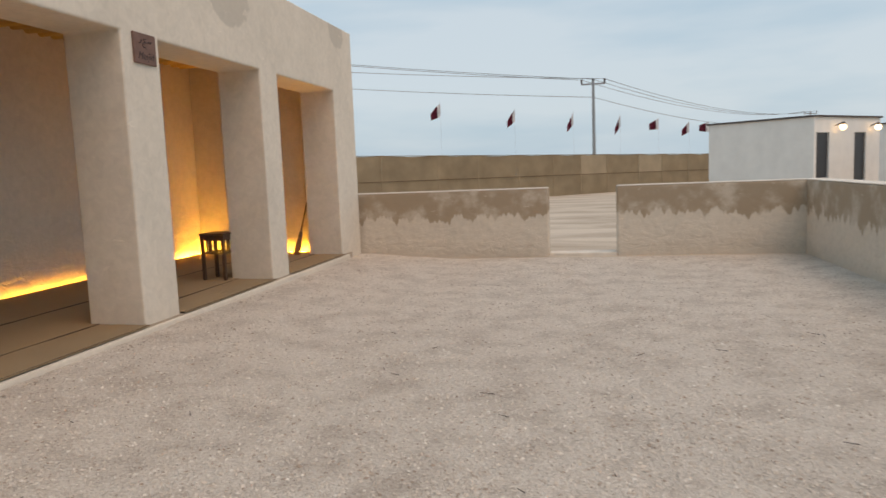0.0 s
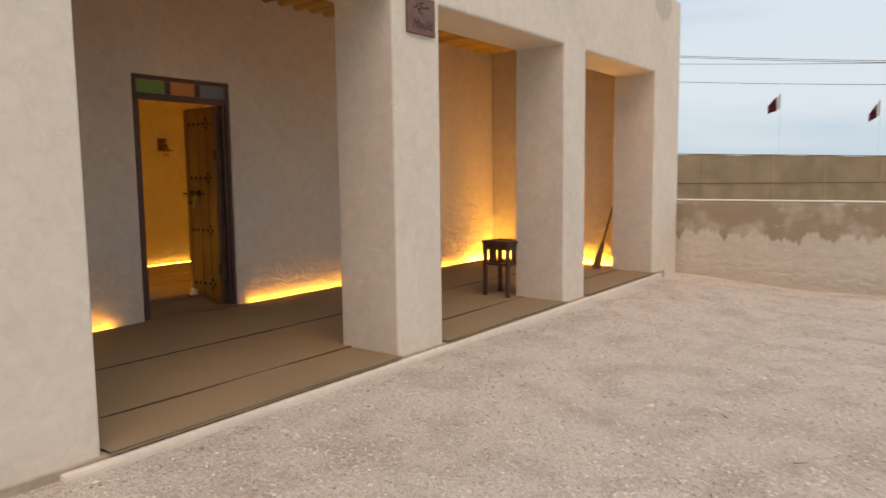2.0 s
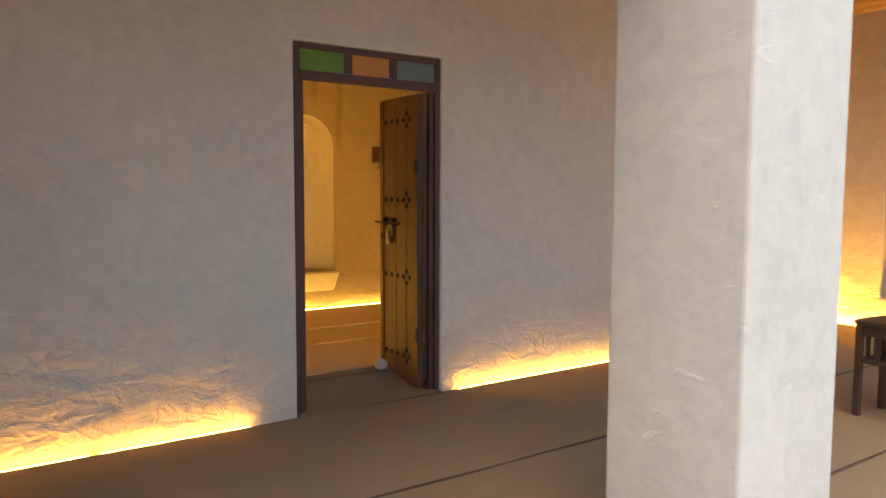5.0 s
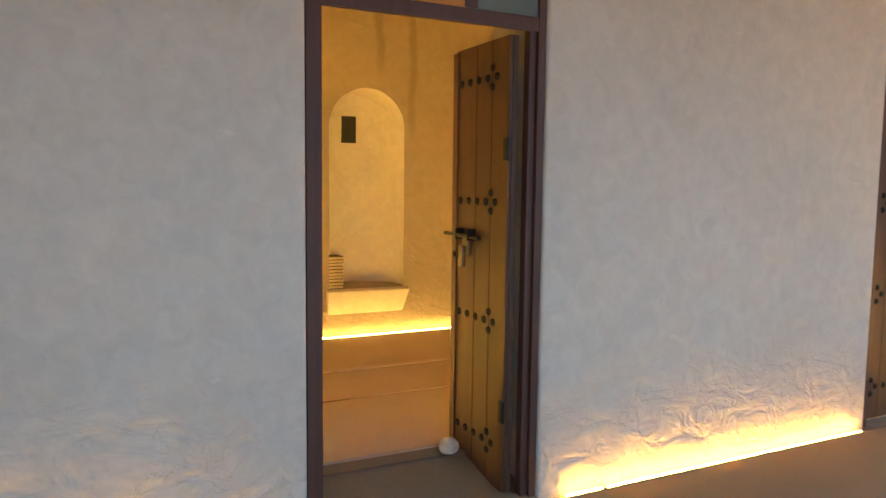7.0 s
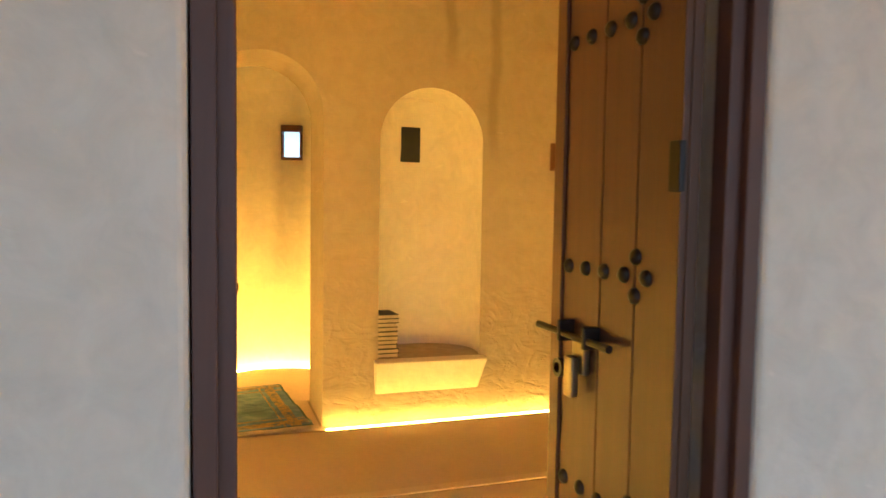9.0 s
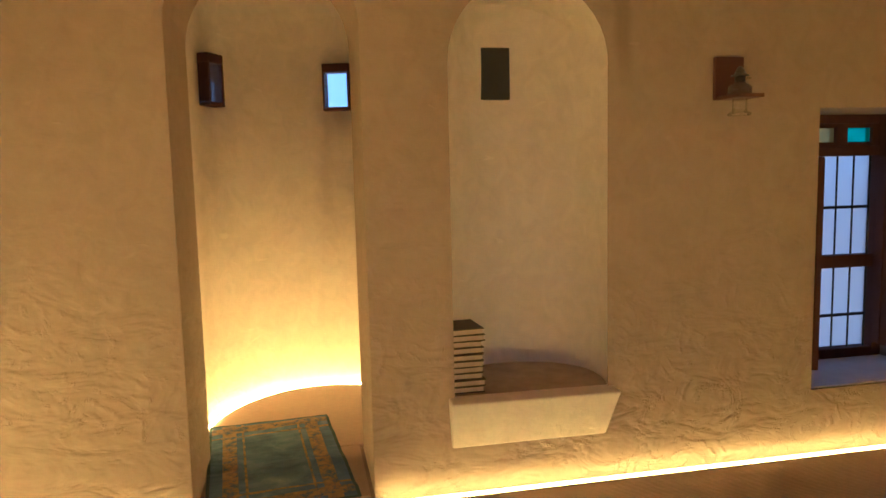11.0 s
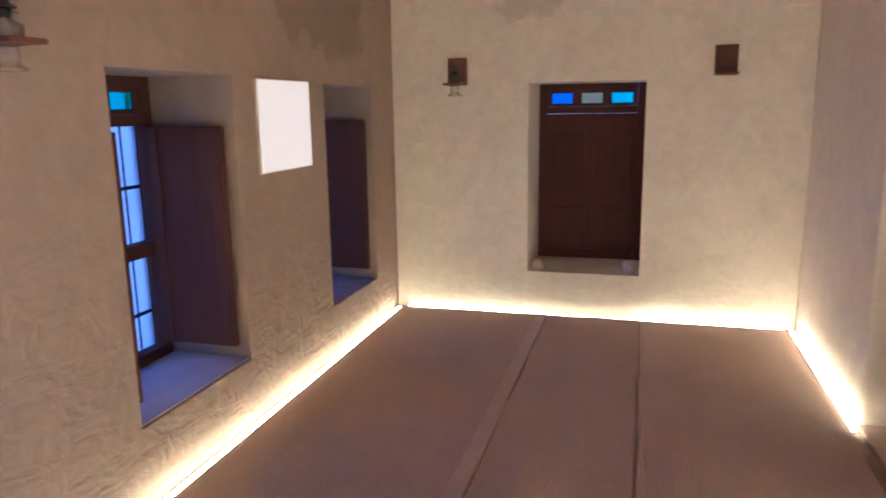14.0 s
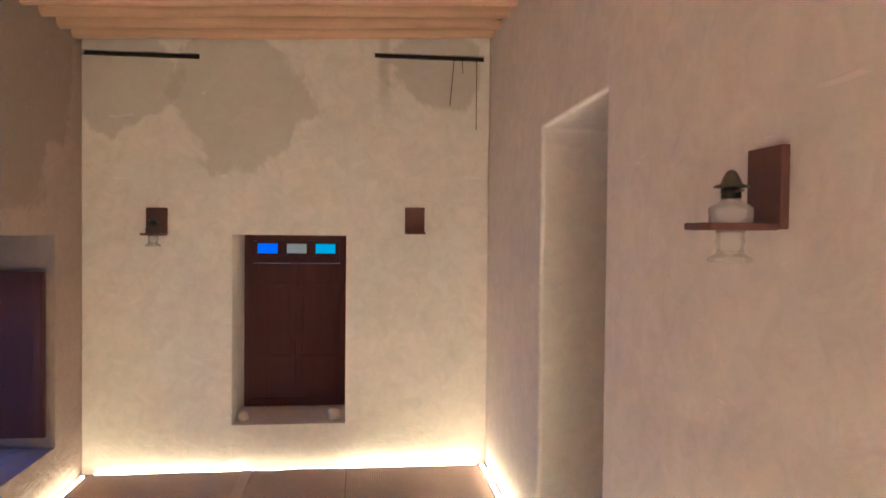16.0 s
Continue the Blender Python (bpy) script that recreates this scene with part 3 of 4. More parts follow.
# the rounded prayer niche behind its arch
AC, AR = 6.10, 0.60
turns = [0, 8, 16, 25, 36, 45, 54, 63, 72, 80, 88, 97, 111, 116, 122, 130, 140, 150, 160, 170, 180]
plan = [(WO + 0.002, AC - AR)] + [(-10.23 - 0.68 * math.sin(radians(a)), AC - AR * math.cos(radians(a))) for a in turns] + [(WO + 0.002, AC + AR)]
APSE_WINDOWS = ((4, 5), (12, 13))
heights = [0.1, 1.84, 2.09, 2.75]
bm = bmesh.new()
rows = [[bm.verts.new((x, y, z)) for x, y in plan] for z in heights]
for j in range(3):
    for k in range(len(plan) - 1):
        if j == 1 and any(a <= k < b for a, b in APSE_WINDOWS):
            continue
        bm.faces.new((rows[j][k], rows[j][k + 1], rows[j + 1][k + 1], rows[j + 1][k]))
bm.faces.new(rows[3])
ap = structure("wall_apse", bm, M_NICHE, "rounded plaster prayer niche with two small windows")
mod = ap.modifiers.new("thickness", "SOLIDIFY")
mod.thickness, mod.offset = 0.06, 1.0
ap.data.polygons.foreach_set("use_smooth", [len(p.vertices) == 4 for p in ap.data.polygons])

structure("floor", box(EX - 2.45, EX - 0.012, ROOM_S - 0.2, ROOM_N + 0.02, 0.0, ROOM - 0.02), M_SCREED, "plain screed floor under the mats")
structure("floor_apse", box(-10.98, WX - 0.002, AC - AR - 0.02, AC + AR + 0.02, 0.0, ROOM - 0.005), M_SCREED)
structure("floor_gallery", box(GX - 0.43, FX + 0.02, S0 + 0.3, N0 + 0.02, -0.1, FLOOR - 0.012, 0.0), M_SCREED, "gallery floor")
structure("threshold_apron", box(FX + 0.02, FX + 0.075, 3.7, 10.8, -0.1, 0.185, 0.02), M_FACADE, "pale plastered kerb along the arcade")
structure("roof", box(WO, FX - 0.01, ROOM_S - 0.4, N1 - 0.01, 3.2, 3.3), M_CAP, "flat roof")
structure("roof_south", box(GX - 0.4, FX - 0.01, S0, ROOM_S - 0.401, 3.2, 3.3), M_CAP)
structure("roof_apse", box(-11.1, WO, AC - 0.7, AC + 0.7, 2.76, 2.86), M_CAP)


def ceiling_poles(name, x0, x1, ys, z, tilt, r, label):
    """A ceiling of peeled poles with thin boards above them, one mesh."""
    bm = bmesh.new()
    for y in ys:
        last = None
        rr = r * random.uniform(0.88, 1.12)
        wob = random.uniform(0, 50)
        n = 14
        rings = []
        for k in range(n + 1):
            x = x0 + (x1 - x0) * k / n
            q = rr * (1 + 0.10 * noise.noise((x * 2.3, wob, 0)))
            cy = y + 0.012 * noise.noise((x * 1.1, wob, 3))
            cz = z + tilt * (x - x0) + 0.012 * noise.noise((x * 1.2, wob, 7))
            rings.append([bm.verts.new((x, cy + q * math.cos(a), cz + q * math.sin(a))) for a in [2 * math.pi * i / 10 for i in range(10)]])
        for a, b in zip(rings, rings[1:]):
            for i in range(10):
                bm.faces.new((a[i], a[(i + 1) % 10], b[(i + 1) % 10], b[i])).smooth = True
    ob = structure(name, bm, M_POLE, label)
    m = r + 0.02
    bm = bmesh.new()
    lo, hi = ys[0] - 0.2, ys[-1] + 0.2
    pts = [(x0, lo, z + m), (x1, lo, z + m + tilt * (x1 - x0)), (x1, hi, z + m + tilt * (x1 - x0)), (x0, hi, z + m)]
    a = [bm.verts.new(p) for p in pts]
    b = [bm.verts.new((p[0], p[1], p[2] + 0.03)) for p in pts]
    bm.faces.new(a), bm.faces.new(b)
    for k in range(4):
        bm.faces.new((a[k], a[(k + 1) % 4], b[(k + 1) % 4], b[k]))
    structure(name + "_boards", bm, M_REED)
    return ob


ceiling_poles("ceiling", WX - 0.03, EX + 0.03, [ROOM_S + 0.1 + 0.21 * k for k in range(29)], 2.865, 0.042, 0.047, "ceiling of peeled wooden poles")
ceiling_poles("ceiling_gallery", GX - 0.03, FB + 0.03, [S0 + 0.5 + 0.2 * k for k in range(43)], 3.10, 0.0, 0.055, "ceiling of peeled wooden poles")


# ---- floor mats ----
def floor_mat(x0, x1, y0, y1, z, material, label, curl=0.012, edge=None, selvedge=False):
    """A woven mat, slightly wavy, with a dark bound edge."""
    root = thing("floor_mat", pose((x0 + x1) / 2, (y0 + y1) / 2, z), label, "mat", "woven floor mats")
    w, d = (x1 - x0) / 2, (y1 - y0) / 2
    n = max(4, int(d * 2 / 0.22))
    bm = bmesh.new()
    seed = random.uniform(0, 90)

    def row(y):
        e = 0.003 * noise.noise((y * 1.7, seed, 0))
        f = 0.003 * noise.noise((y * 1.7, seed, 9))
        zz = [0.008 + 0.5 * curl * (0.5 + noise.noise((s * 3, y * 1.5, seed))) for s in (-1, -0.5, 0, 0.5, 1)]
        return [bm.verts.new((-w + e, y, 0))] + [bm.verts.new((s * w + (e if s < 0 else f if s > 0 else 0), y, h)) for s, h in zip((-1, -0.5, 0, 0.5, 1), zz)] + [bm.verts.new((w + f, y, 0))]

    rows = [row(-d + 2 * d * k / n) for k in range(n + 1)]
    for a, b in zip(rows, rows[1:]):
        for k in range(6):
            bm.faces.new((a[k], a[k + 1], b[k + 1], b[k]))
    part("weave", bm, material, root)
    if selvedge:
        part("selvedge", box(w - 0.065, w - 0.006, -d + 0.01, d - 0.004, 0.006 + curl * 0.5, 0.010 + curl * 0.62, 0.001), M_SELVEDGE, root, "paler woven selvedge")
    for s in (-1, 1):
        pts = [(s * (w - 0.002) + 0.003 * noise.noise((y * 1.7, seed, 0 if s < 0 else 9)), y, 0.007 + curl * 0.25) for y in np.linspace(-d, d, n + 1)]
        part("binding", tube(pts, 0.003 if edge is None else 0.002, 5), edge or M_EDGE, root, "dark frayed binding")
    return root


G = "brown woven matting strip laid along the gallery floor"
R = "brown woven matting strip laid along the prayer room"
floor_mat(GX + 0.058, -5.36, S0 + 0.45, N0 - 0.05, FLOOR, M_MAT, G)
floor_mat(-5.357, -4.482, S0 + 0.45, N0 - 0.05, FLOOR - 0.004, M_MAT, G)
for y0, y1 in ((3.92, 5.91), (6.44, 8.32), (8.79, 10.65)):
    floor_mat(-4.477, FX + 0.045, y0, y1, FLOOR - 0.008, M_MAT, "brown woven mat across the arcade opening")
floor_mat(WX + 0.058, -8.385, ROOM_S + 0.1, ROOM_N - 0.058, ROOM - 0.018, M_MAT_ROOM, R, 0.012, M_SEAM, True)
floor_mat(-8.382, -7.832, ROOM_S + 0.1, ROOM_N - 0.058, ROOM - 0.016, M_MAT_ROOM, R, 0.012, M_SEAM)
floor_mat(-7.828, EX - 0.058, ROOM_S + 0.1, ROOM_N - 0.058, ROOM - 0.018, M_MAT_ROOM, R, 0.012, M_SEAM)


# ---- light strips along the wall feet ----
def led(axis, a0, a1, at, side, z, material):
    """A lit strip lying at the foot of a wall whose face is at 'at'; side: the way into the room."""
    root = thing("led_strip", pose(0, 0, 0), "glowing warm light strip along the wall foot", "light strip", "light strips")
    lo, hi = sorted((at + side * 0.030, at + side * 0.046))
    ext = (lambda z0, z1: box(lo, hi, a0, a1, z0, z1)) if axis == "y" else (lambda z0, z1: box(a0, a1, lo, hi, z0, z1))
    part("diffuser", ext(z - 0.004, z + 0.004), material, root, "glowing diffuser")
    part("channel", ext(z - 0.010, z - 0.0045), M_STEEL, root)
    return root


for a0, a1 in ((2.6, 4.55), (4.6, 5.32), (6.66, 6.84), (6.87, 8.52), (9.5, 10.3)):
    led("y", a0, a1, GX, 1, FLOOR + 0.004, M_LED_GALLERY)
led("y", 10.32, 10.97, GX, 1, FLOOR + 0.004, M_LED_CORNER)
led("x", GX + 0.1, -4.62, N0, -1, FLOOR + 0.004, M_LED_CORNER)
for a0, a1 in ((ROOM_S + 0.1, 5.58), (6.25, 10.5)):
    led("y", a0, a1, WX, 1, ROOM - 0.008, M_LED_DIM)
for a0, a1, lit in ((-9.30, -8.42, M_LED_LOW), (-8.41, -7.86, M_LED_FAINT), (-7.85, -7.03, M_LED_END)):
    led("x", a0, a1, ROOM_N, -1, ROOM - 0.008, lit)
# unseen south strip, added to brighten the end wall and the room
led("x", WX + 0.05, EX - 0.05, ROOM_S, 1, ROOM + 0.008, M_LED_SOUTH_FILL)
# the two nearer strips lie out of view, boosted to lift west wall and niche
for a0, a1 in ((ROOM_S + 0.1, 5.5), (6.62, 8.4), (9.2, 10.5)):
    led("y", a0, a1, EX, -1, ROOM + (0.008 if a0 < 9 else -0.004), M_LED_BRIGHT if a0 < 9 else M_LED)
root = thing("led_strip", pose(0, 0, 0), "curved glowing warm light strip round the prayer niche", "light strip", "light strips")
bm = bmesh.new()
inner = [(AC + (y - AC) * 0.955, x + 0.028 if x < -10.23 else x) for x, y in plan[1:-1]]
pts = [(x, y, ROOM + 0.003) for y, x in [(AC - AR * 0.955, WO - 0.05)] + inner + [(AC + AR * 0.955, WO - 0.05)]]
part("diffuser", tube(pts, 0.008), M_LED_NICHE, root, "glowing diffuser")
bm = box(WO - 0.03, WX - 0.01, 5.61, 6.22, ROOM - 0.003, ROOM + 0.006)
tagged(part("niche_mat", bm, M_MAT_ROOM), "brown mat in the arch of the prayer niche", "mat")
bm = bmesh.new()
loop = [(x + (0.055 if x < -10.23 else -0.035), AC + (y - AC) * 0.91) for x, y in plan]
lower = [bm.verts.new((x, y, ROOM - 0.003)) for x, y in loop]
upper = [bm.verts.new((x, y, ROOM + 0.007)) for x, y in loop]
mid = bm.verts.new((-10.2, AC, ROOM + 0.007))
for k in range(len(loop)):
    n = (k + 1) % len(loop)
    bm.faces.new((upper[k], upper[n], mid))
    bm.faces.new((lower[k], lower[n], upper[n], upper[k]))
tagged(part("niche_mat", bm, M_MAT_ROOM), "brown mat cut to the curve of the niche", "mat")
root = thing("prayer_rug", pose(-9.815, 5.865, ROOM + 0.012, 0, 0, 5.6), "blue prayer rug with ochre woven borders, slightly rumpled", "rug")
bm = bmesh.new()
bmesh.ops.create_grid(bm, x_segments=40, y_segments=24, size=1, matrix=Matrix.Diagonal((0.475, 0.275, 1, 1)))
for v in bm.verts:
    v.co.z = 0.011 + 0.011 * noise.noise((v.co.x * 11, v.co.y * 2.5, 2)) + 0.003 * noise.noise((v.co.x * 25, v.co.y * 10, 2))
part("weave", bm, M_RUG, root, "", True)
bm = bmesh.new()
for k in range(70):
    for s in (-1, 1):
        y = -0.27 + 0.54 * k / 69
        rod((s * 0.474, y, 0.006), (s * 0.495, y + random.uniform(-0.004, 0.004), 0.001), 0.0018, None, 4, bm)
tagged(part("fringe", bm, M_PAPER, root, "short fringe"), kind="stuff")


# ---- doors and windows ----
def studs(leaf, x_of, y, zs, first, face):
    """Rows of iron nail heads on a leaf: a line of three and a diamond of four."""
    for z in zs:
        spots = [(0.034 + 0.072 * k, 0.0) for k in range(3)] + [(0.250, 0.0), (0.288, 0.038), (0.322, 0.0), (0.288, -0.038)]
        for u, dz in spots:
            m = Matrix.Translation((x_of(u), y, z + dz)) @ pose(0, 0, 0, face, 0, 0)
            part("nail_head", dome(0.017, 0.75, m), M_IRON, leaf, "", True)


def door_leaf(parent, m, width, z0, z1, lock, boards=None):
    """A leaf of three planks with nail heads, hinged at its local origin; it runs along +x, its show face to -y."""
    leaf = part("leaf", box(0.0, width, 0.008, 0.032, z0, z1, 0.003), boards or M_DOOR, parent, "studded plank door leaf")
    leaf.matrix_basis = m
    cuts = [0.0, width * 0.30, width * 0.585, width]
    for a, b in zip(cuts, cuts[1:]):
        part("plank", box(a + 0.002, b - 0.002, -0.008, 0.0075, z0, z1, 0.003), boards or M_DOOR, leaf)
    part("edge_strip", box(width - 0.03, width + 0.012, -0.018, -0.0085, z0 + 0.01, z1 - 0.01, 0.003), boards or M_DOOR, leaf)
    h = z1 - z0
    studs(leaf, lambda u: width - 0.02 - u, -0.009, [0.402, 0.908, 1.396, 1.892], 0, 90)
    for f in (0.16, 0.735) if lock else ():
        part("hinge", box(-0.012, 0.02, -0.022, -0.009, z0 + h * f, z0 + h * f + 0.09, 0.003), M_IRON, leaf)
    if lock:
        z = 1.25
        part("bolt", rod((width + 0.03, -0.04, z), (width - 0.265, -0.036, z - 0.004), 0.0085), M_IRON, leaf, "iron sliding bolt")
        for u in (0.08, 0.185):
            part("bolt_staple", box(width - u - 0.006, width - u + 0.006, -0.05, -0.009, z - 0.02, z + 0.028, 0.004), M_IRON, leaf)
        part("hasp", box(width - 0.155, width - 0.105, -0.028, -0.01, z - 0.085, z - 0.01, 0.006), M_BRASS, leaf, "worn metal hasp plate")
        part("padlock", box(width - 0.142, width - 0.108, -0.05, -0.0285, z - 0.135, z - 0.045, 0.007), M_BRASS, leaf, "small worn padlock")
        part("padlock_ring", lathe([(0.022, -0.006), (0.022, 0.006), (0.013, 0.006), (0.013, -0.006), (0.022, -0.006)], 14, None,
                                   Matrix.Translation((width - 0.055, -0.03, z - 0.086)) @ pose(0, 0, 0, 90)), M_IRON, leaf)
    else:
        part("pull_ring", lathe([(0.03, -0.006), (0.03, 0.006), (0.02, 0.006), (0.02, -0.006), (0.03, -0.006)], 16, None,
                                Matrix.Translation((width - 0.06, -0.02, z0 + h * 0.54)) @ pose(0, 0, 0, 90)), M_IRON, leaf, "iron pull ring")
    return leaf


def door(name, y0, y1, colours, open_deg, label):
    """A frame with a transom of three coloured panes and two leaves, near the gallery's face of the wall."""
    root = tagged(new(name), label, "door", kind="structure")
    xa, xb = GX - (0.065 if open_deg else 0.085), GX - 0.008
    z0, zr, zt = 0.20, 2.045, 2.246
    for a, b, c, d in ((y0 + 0.003, y0 + 0.036, y0 + 0.003, y0 + 0.062), (y1 - 0.036, y1 - 0.003, y1 - 0.066, y1 - 0.003)):
        part("jamb_lining", box(xa + 0.0405, xb, a, b, z0, zt, 0.004), M_WOOD, root)
        part("jamb", box(xa, xa + 0.04, c, d, z0, zt, 0.004), M_WOOD, root)
    part("head", box(xa + 0.041, xb, y0 + 0.037, y1 - 0.037, zt - 0.035, zt, 0.005), M_WOOD, root)
    part("transom_rail", box(xa + 0.041, xb, y0 + 0.037, y1 - 0.037, zr, zr + 0.055, 0.005), M_WOOD, root)
    w = (y1 - y0 - 0.076) / 3
    for k, c in enumerate(colours):
        a = y0 + 0.038 + w * k
        part("pane", box(xa + 0.046, xa + 0.051, a + 0.003, a + w - 0.003, zr + 0.056, zt - 0.036), M_TINTS[c], root, c + " glass pane")
        if k:
            part("mullion", box(xa + 0.045, xb - 0.005, a - 0.028, a + 0.028, zr + 0.056, zt - 0.036, 0.004), M_WOOD, root)
    lw = 0.433 if open_deg else (y1 - y0 - 0.142) / 2 - 0.003
    lock = open_deg > 0
    flip = Matrix.Diagonal((1, -1, 1, 1))
    hx = xa - 0.002 if open_deg else xa + 0.03
    door_leaf(root, Matrix.Translation((hx, y1 - (0.118 if open_deg else 0.075), 0)) @ pose(0, 0, 0, 0, 0, -90 - open_deg) @ flip, lw, 0.225, zr - 0.006, lock, None if lock else M_WOOD)
    door_leaf(root, pose(hx, y0 + (0.056 if lock else 0.075), 0, 0, 0, 90 + (95 if lock else 0)), lw, 0.225, zr - 0.006, False, None if lock else M_WOOD)
    return root


door("door_1", *DOOR, ("green", "amber", "grey"), 89, "studded dark wooden double door standing open, coloured glass above")
door("door_2", *DOOR2, ("green", "amber", "grey"), 0, "studded dark wooden double door, closed, coloured glass above")
structure("doorstep_2", box(EX - 0.003, -6.625, 8.458, 9.287, 0.17, ROOM - 0.012), M_MAT_ROOM)
bm = bmesh.new()
ends = [[bm.verts.new((x, y, z)) for x, z in ((GX + 0.055, 0.15), (GX + 0.055, FLOOR + 0.008), (GX - 0.12, FLOOR + 0.016), (EX - 0.03, ROOM - 0.003), (EX - 0.03, 0.15))]
        for y in (DOOR[0] + 0.004, DOOR[1] - 0.004)]
bm.faces.new(ends[0]), bm.faces.new(ends[1])
for k in range(5):
    bm.faces.new((ends[0][k], ends[0][(k + 1) % 5], ends[1][(k + 1) % 5], ends[1][k]))
structure("doorstep", bm, M_MAT, "low matted ramp in the open doorway")
structure("trim_step_edge", tube([(-6.90 + 0.006 * noise.noise((y * 9, 0, 0)), y, 0.288) for y in np.linspace(DOOR[0] + 0.01, DOOR[1] - 0.01, 16)], 0.006, 6), M_SEAM,
          "dark frayed mat edge across the step")
root = thing("door_stone", pose(-6.925, 6.335, ROOM - 0.008), "rough white stone holding the door leaf open", "stone")
bm = bmesh.new()
bmesh.ops.create_icosphere(bm, subdivisions=3, radius=0.042)
for v in bm.verts:
    v.co = v.co * (1 + 0.35 * noise.noise(v.co * 22)) + Vector((0, 0, 0.036))
    v.co.z *= 0.85
part("stone", bm, M_STONE, root, "", True)


def room_window(name, m, width, height, colours, shut, label):
    """Local: x along the window from its left, y outward, z up from its sill; the frame stands at y = 0."""
    root = tagged(new(name), label, "window", kind="structure")
    root.matrix_basis = m
    zt = height - 0.16
    for a, b in ((-0.012, 0.05), (width - 0.05, width + 0.012)):
        part("jamb", box(a, b, -0.03, 0.04, -0.01, height + 0.01, 0.004), M_SHUTTER, root)
    for n, a, b in (("head", height - 0.04, height + 0.01), ("transom_rail", zt - 0.03, zt + 0.015), ("bottom_rail", -0.01, 0.05)):
        part(n, box(0.051, width - 0.051, -0.03, 0.04, a, b, 0.004), M_SHUTTER, root)
    w = (width - 0.102) / 3
    for k, c in enumerate(colours):
        a = 0.051 + w * k
        part("pane", box(a + 0.03, a + w - 0.03, 0.0, 0.006, zt + 0.035, height - 0.06), M_TINTS[c], root, c + " glass pane").visible_shadow = False
        for u0, u1 in ((a, a + 0.03), (a + w - 0.03, a + w)):
            part("mullion", box(u0 + 0.0005, u1 - 0.0005, -0.02, 0.03, zt + 0.016, height - 0.041, 0.002), M_SHUTTER, root)
        for z0, z1 in ((zt + 0.0155, zt + 0.035), (height - 0.06, height - 0.0405)):
            part("pane_bead", box(a + 0.0305, a + w - 0.0305, -0.015, 0.025, z0, z1), M_SHUTTER, root)
    if shut:
        half = width / 2
        part("cover_strip", box(half - 0.018, half + 0.018, 0.001, 0.012, 0.045, zt - 0.02), M_SHUTTER, root)
        for s, (a, b) in enumerate(((0.049, half - 0.0005), (half + 0.0005, width - 0.049))):
            leaf = part("shutter", box(a, b, -0.025, 0.0, 0.052, zt - 0.032, 0.003), M_SHUTTER, root, "closed dark wooden shutter")
            for f in (0.29, 0.81):
                z = 0.05 + (zt - 0.08) * f
                part("batten", box(a + 0.02, b - 0.02, -0.040, -0.0255, z, z + 0.03, 0.004), M_SHUTTER, leaf)
            for u in (a + 0.001, b - 0.041):
                part("stile", box(u, u + 0.04, -0.035, -0.0255, 0.055, zt - 0.035, 0.003), M_SHUTTER, leaf)
    else:
        part("mid_rail", box(0.051, width - 0.051, -0.02, 0.03, 0.44, 0.50, 0.003), M_SHUTTER, root)
        for k in range(7):
            x = 0.075 + (width - 0.15) * k / 6
            part("bar", rod((x, -0.004, 0.03), (x, -0.004, zt - 0.02), 0.0045, None, 6), M_IRON, root)
        for z in (0.2, 0.72):
            part("cross_bar", box(0.06, width - 0.06, 0.003, 0.009, z, z + 0.014), M_IRON, root)
        for z0, z1 in ((0.051, 0.439), (0.501, zt - 0.031)):
            part("pane", box(0.052, width - 0.052, 0.022, 0.026, z0, z1), M_PANE, root, "frosted glass pane").visible_shadow = False
        for s, x in ((-1, 0.045), (1, width - 0.045)):
            leaf = part("shutter", box(x - 0.013, x + 0.013, -0.378, -0.035, 0.07, zt - 0.035, 0.004), M_SHUTTER, root, "open dark wooden shutter")
            for u in (-0.368, -0.09):
                part("stile", box(x - s * 0.014, x - s * 0.022, u, u + 0.045, 0.08, zt - 0.045, 0.003), M_SHUTTER, leaf)
    return root


for name, (a, b, z0, z1) in (("window_1", WIN1), ("window_2", WIN2)):
    room_window(name, pose(-9.80, a, z0, 0, 0, 90), b - a, z1 - z0, ("cyan", "moss", "cyan"), False, "dark wooden window with iron bars, shutters folded open")
room_window("window_3", pose(EWIN[0], 11.08, EWIN[2]), EWIN[1] - EWIN[0], EWIN[3] - EWIN[2], ("blue", "moss", "cyan"), True, "dark wooden window with closed shutters, coloured panes above")
room_window("window_4", pose(-6.03, N0 + 0.28, 0.5), 0.73, 1.225, ("blue", "moss", "cyan"), True, "dark shuttered window in the gallery end wall")
for k, (a, b) in enumerate(APSE_WINDOWS):
    (xa, ya), (xb, yb) = plan[a], plan[b]
    root = tagged(new("window_" + str(5 + k)), "tiny square window with a dark wooden frame", "window", kind="structure")
    mid, way = Vector(((xa + xb) / 2, (ya + yb) / 2, 1.84)), Vector((xb - xa, yb - ya, 0))
    w = way.length
    root.matrix_basis = Matrix.Translation(mid) @ pose(0, 0, 0, 0, 0, math.degrees(math.atan2(way.y, way.x)))
    for z0, z1 in ((0.0, 0.018), (0.205, 0.25)):
        part("frame_rail", box(-w / 2, w / 2, -0.06, 0.02, z0, z1, 0.003), M_SHUTTER, root)
    for s in (-1, 1):
        part("frame_stile", box(s * w / 2 - s * 0.013, s * w / 2, -0.06, 0.02, 0.019, 0.204, 0.003), M_SHUTTER, root)
    part("pane", box(-w / 2 + 0.014, w / 2 - 0.014, -0.05, -0.046, 0.019, 0.204), M_CLEAR, root, "clear glass pane").visible_shadow = False
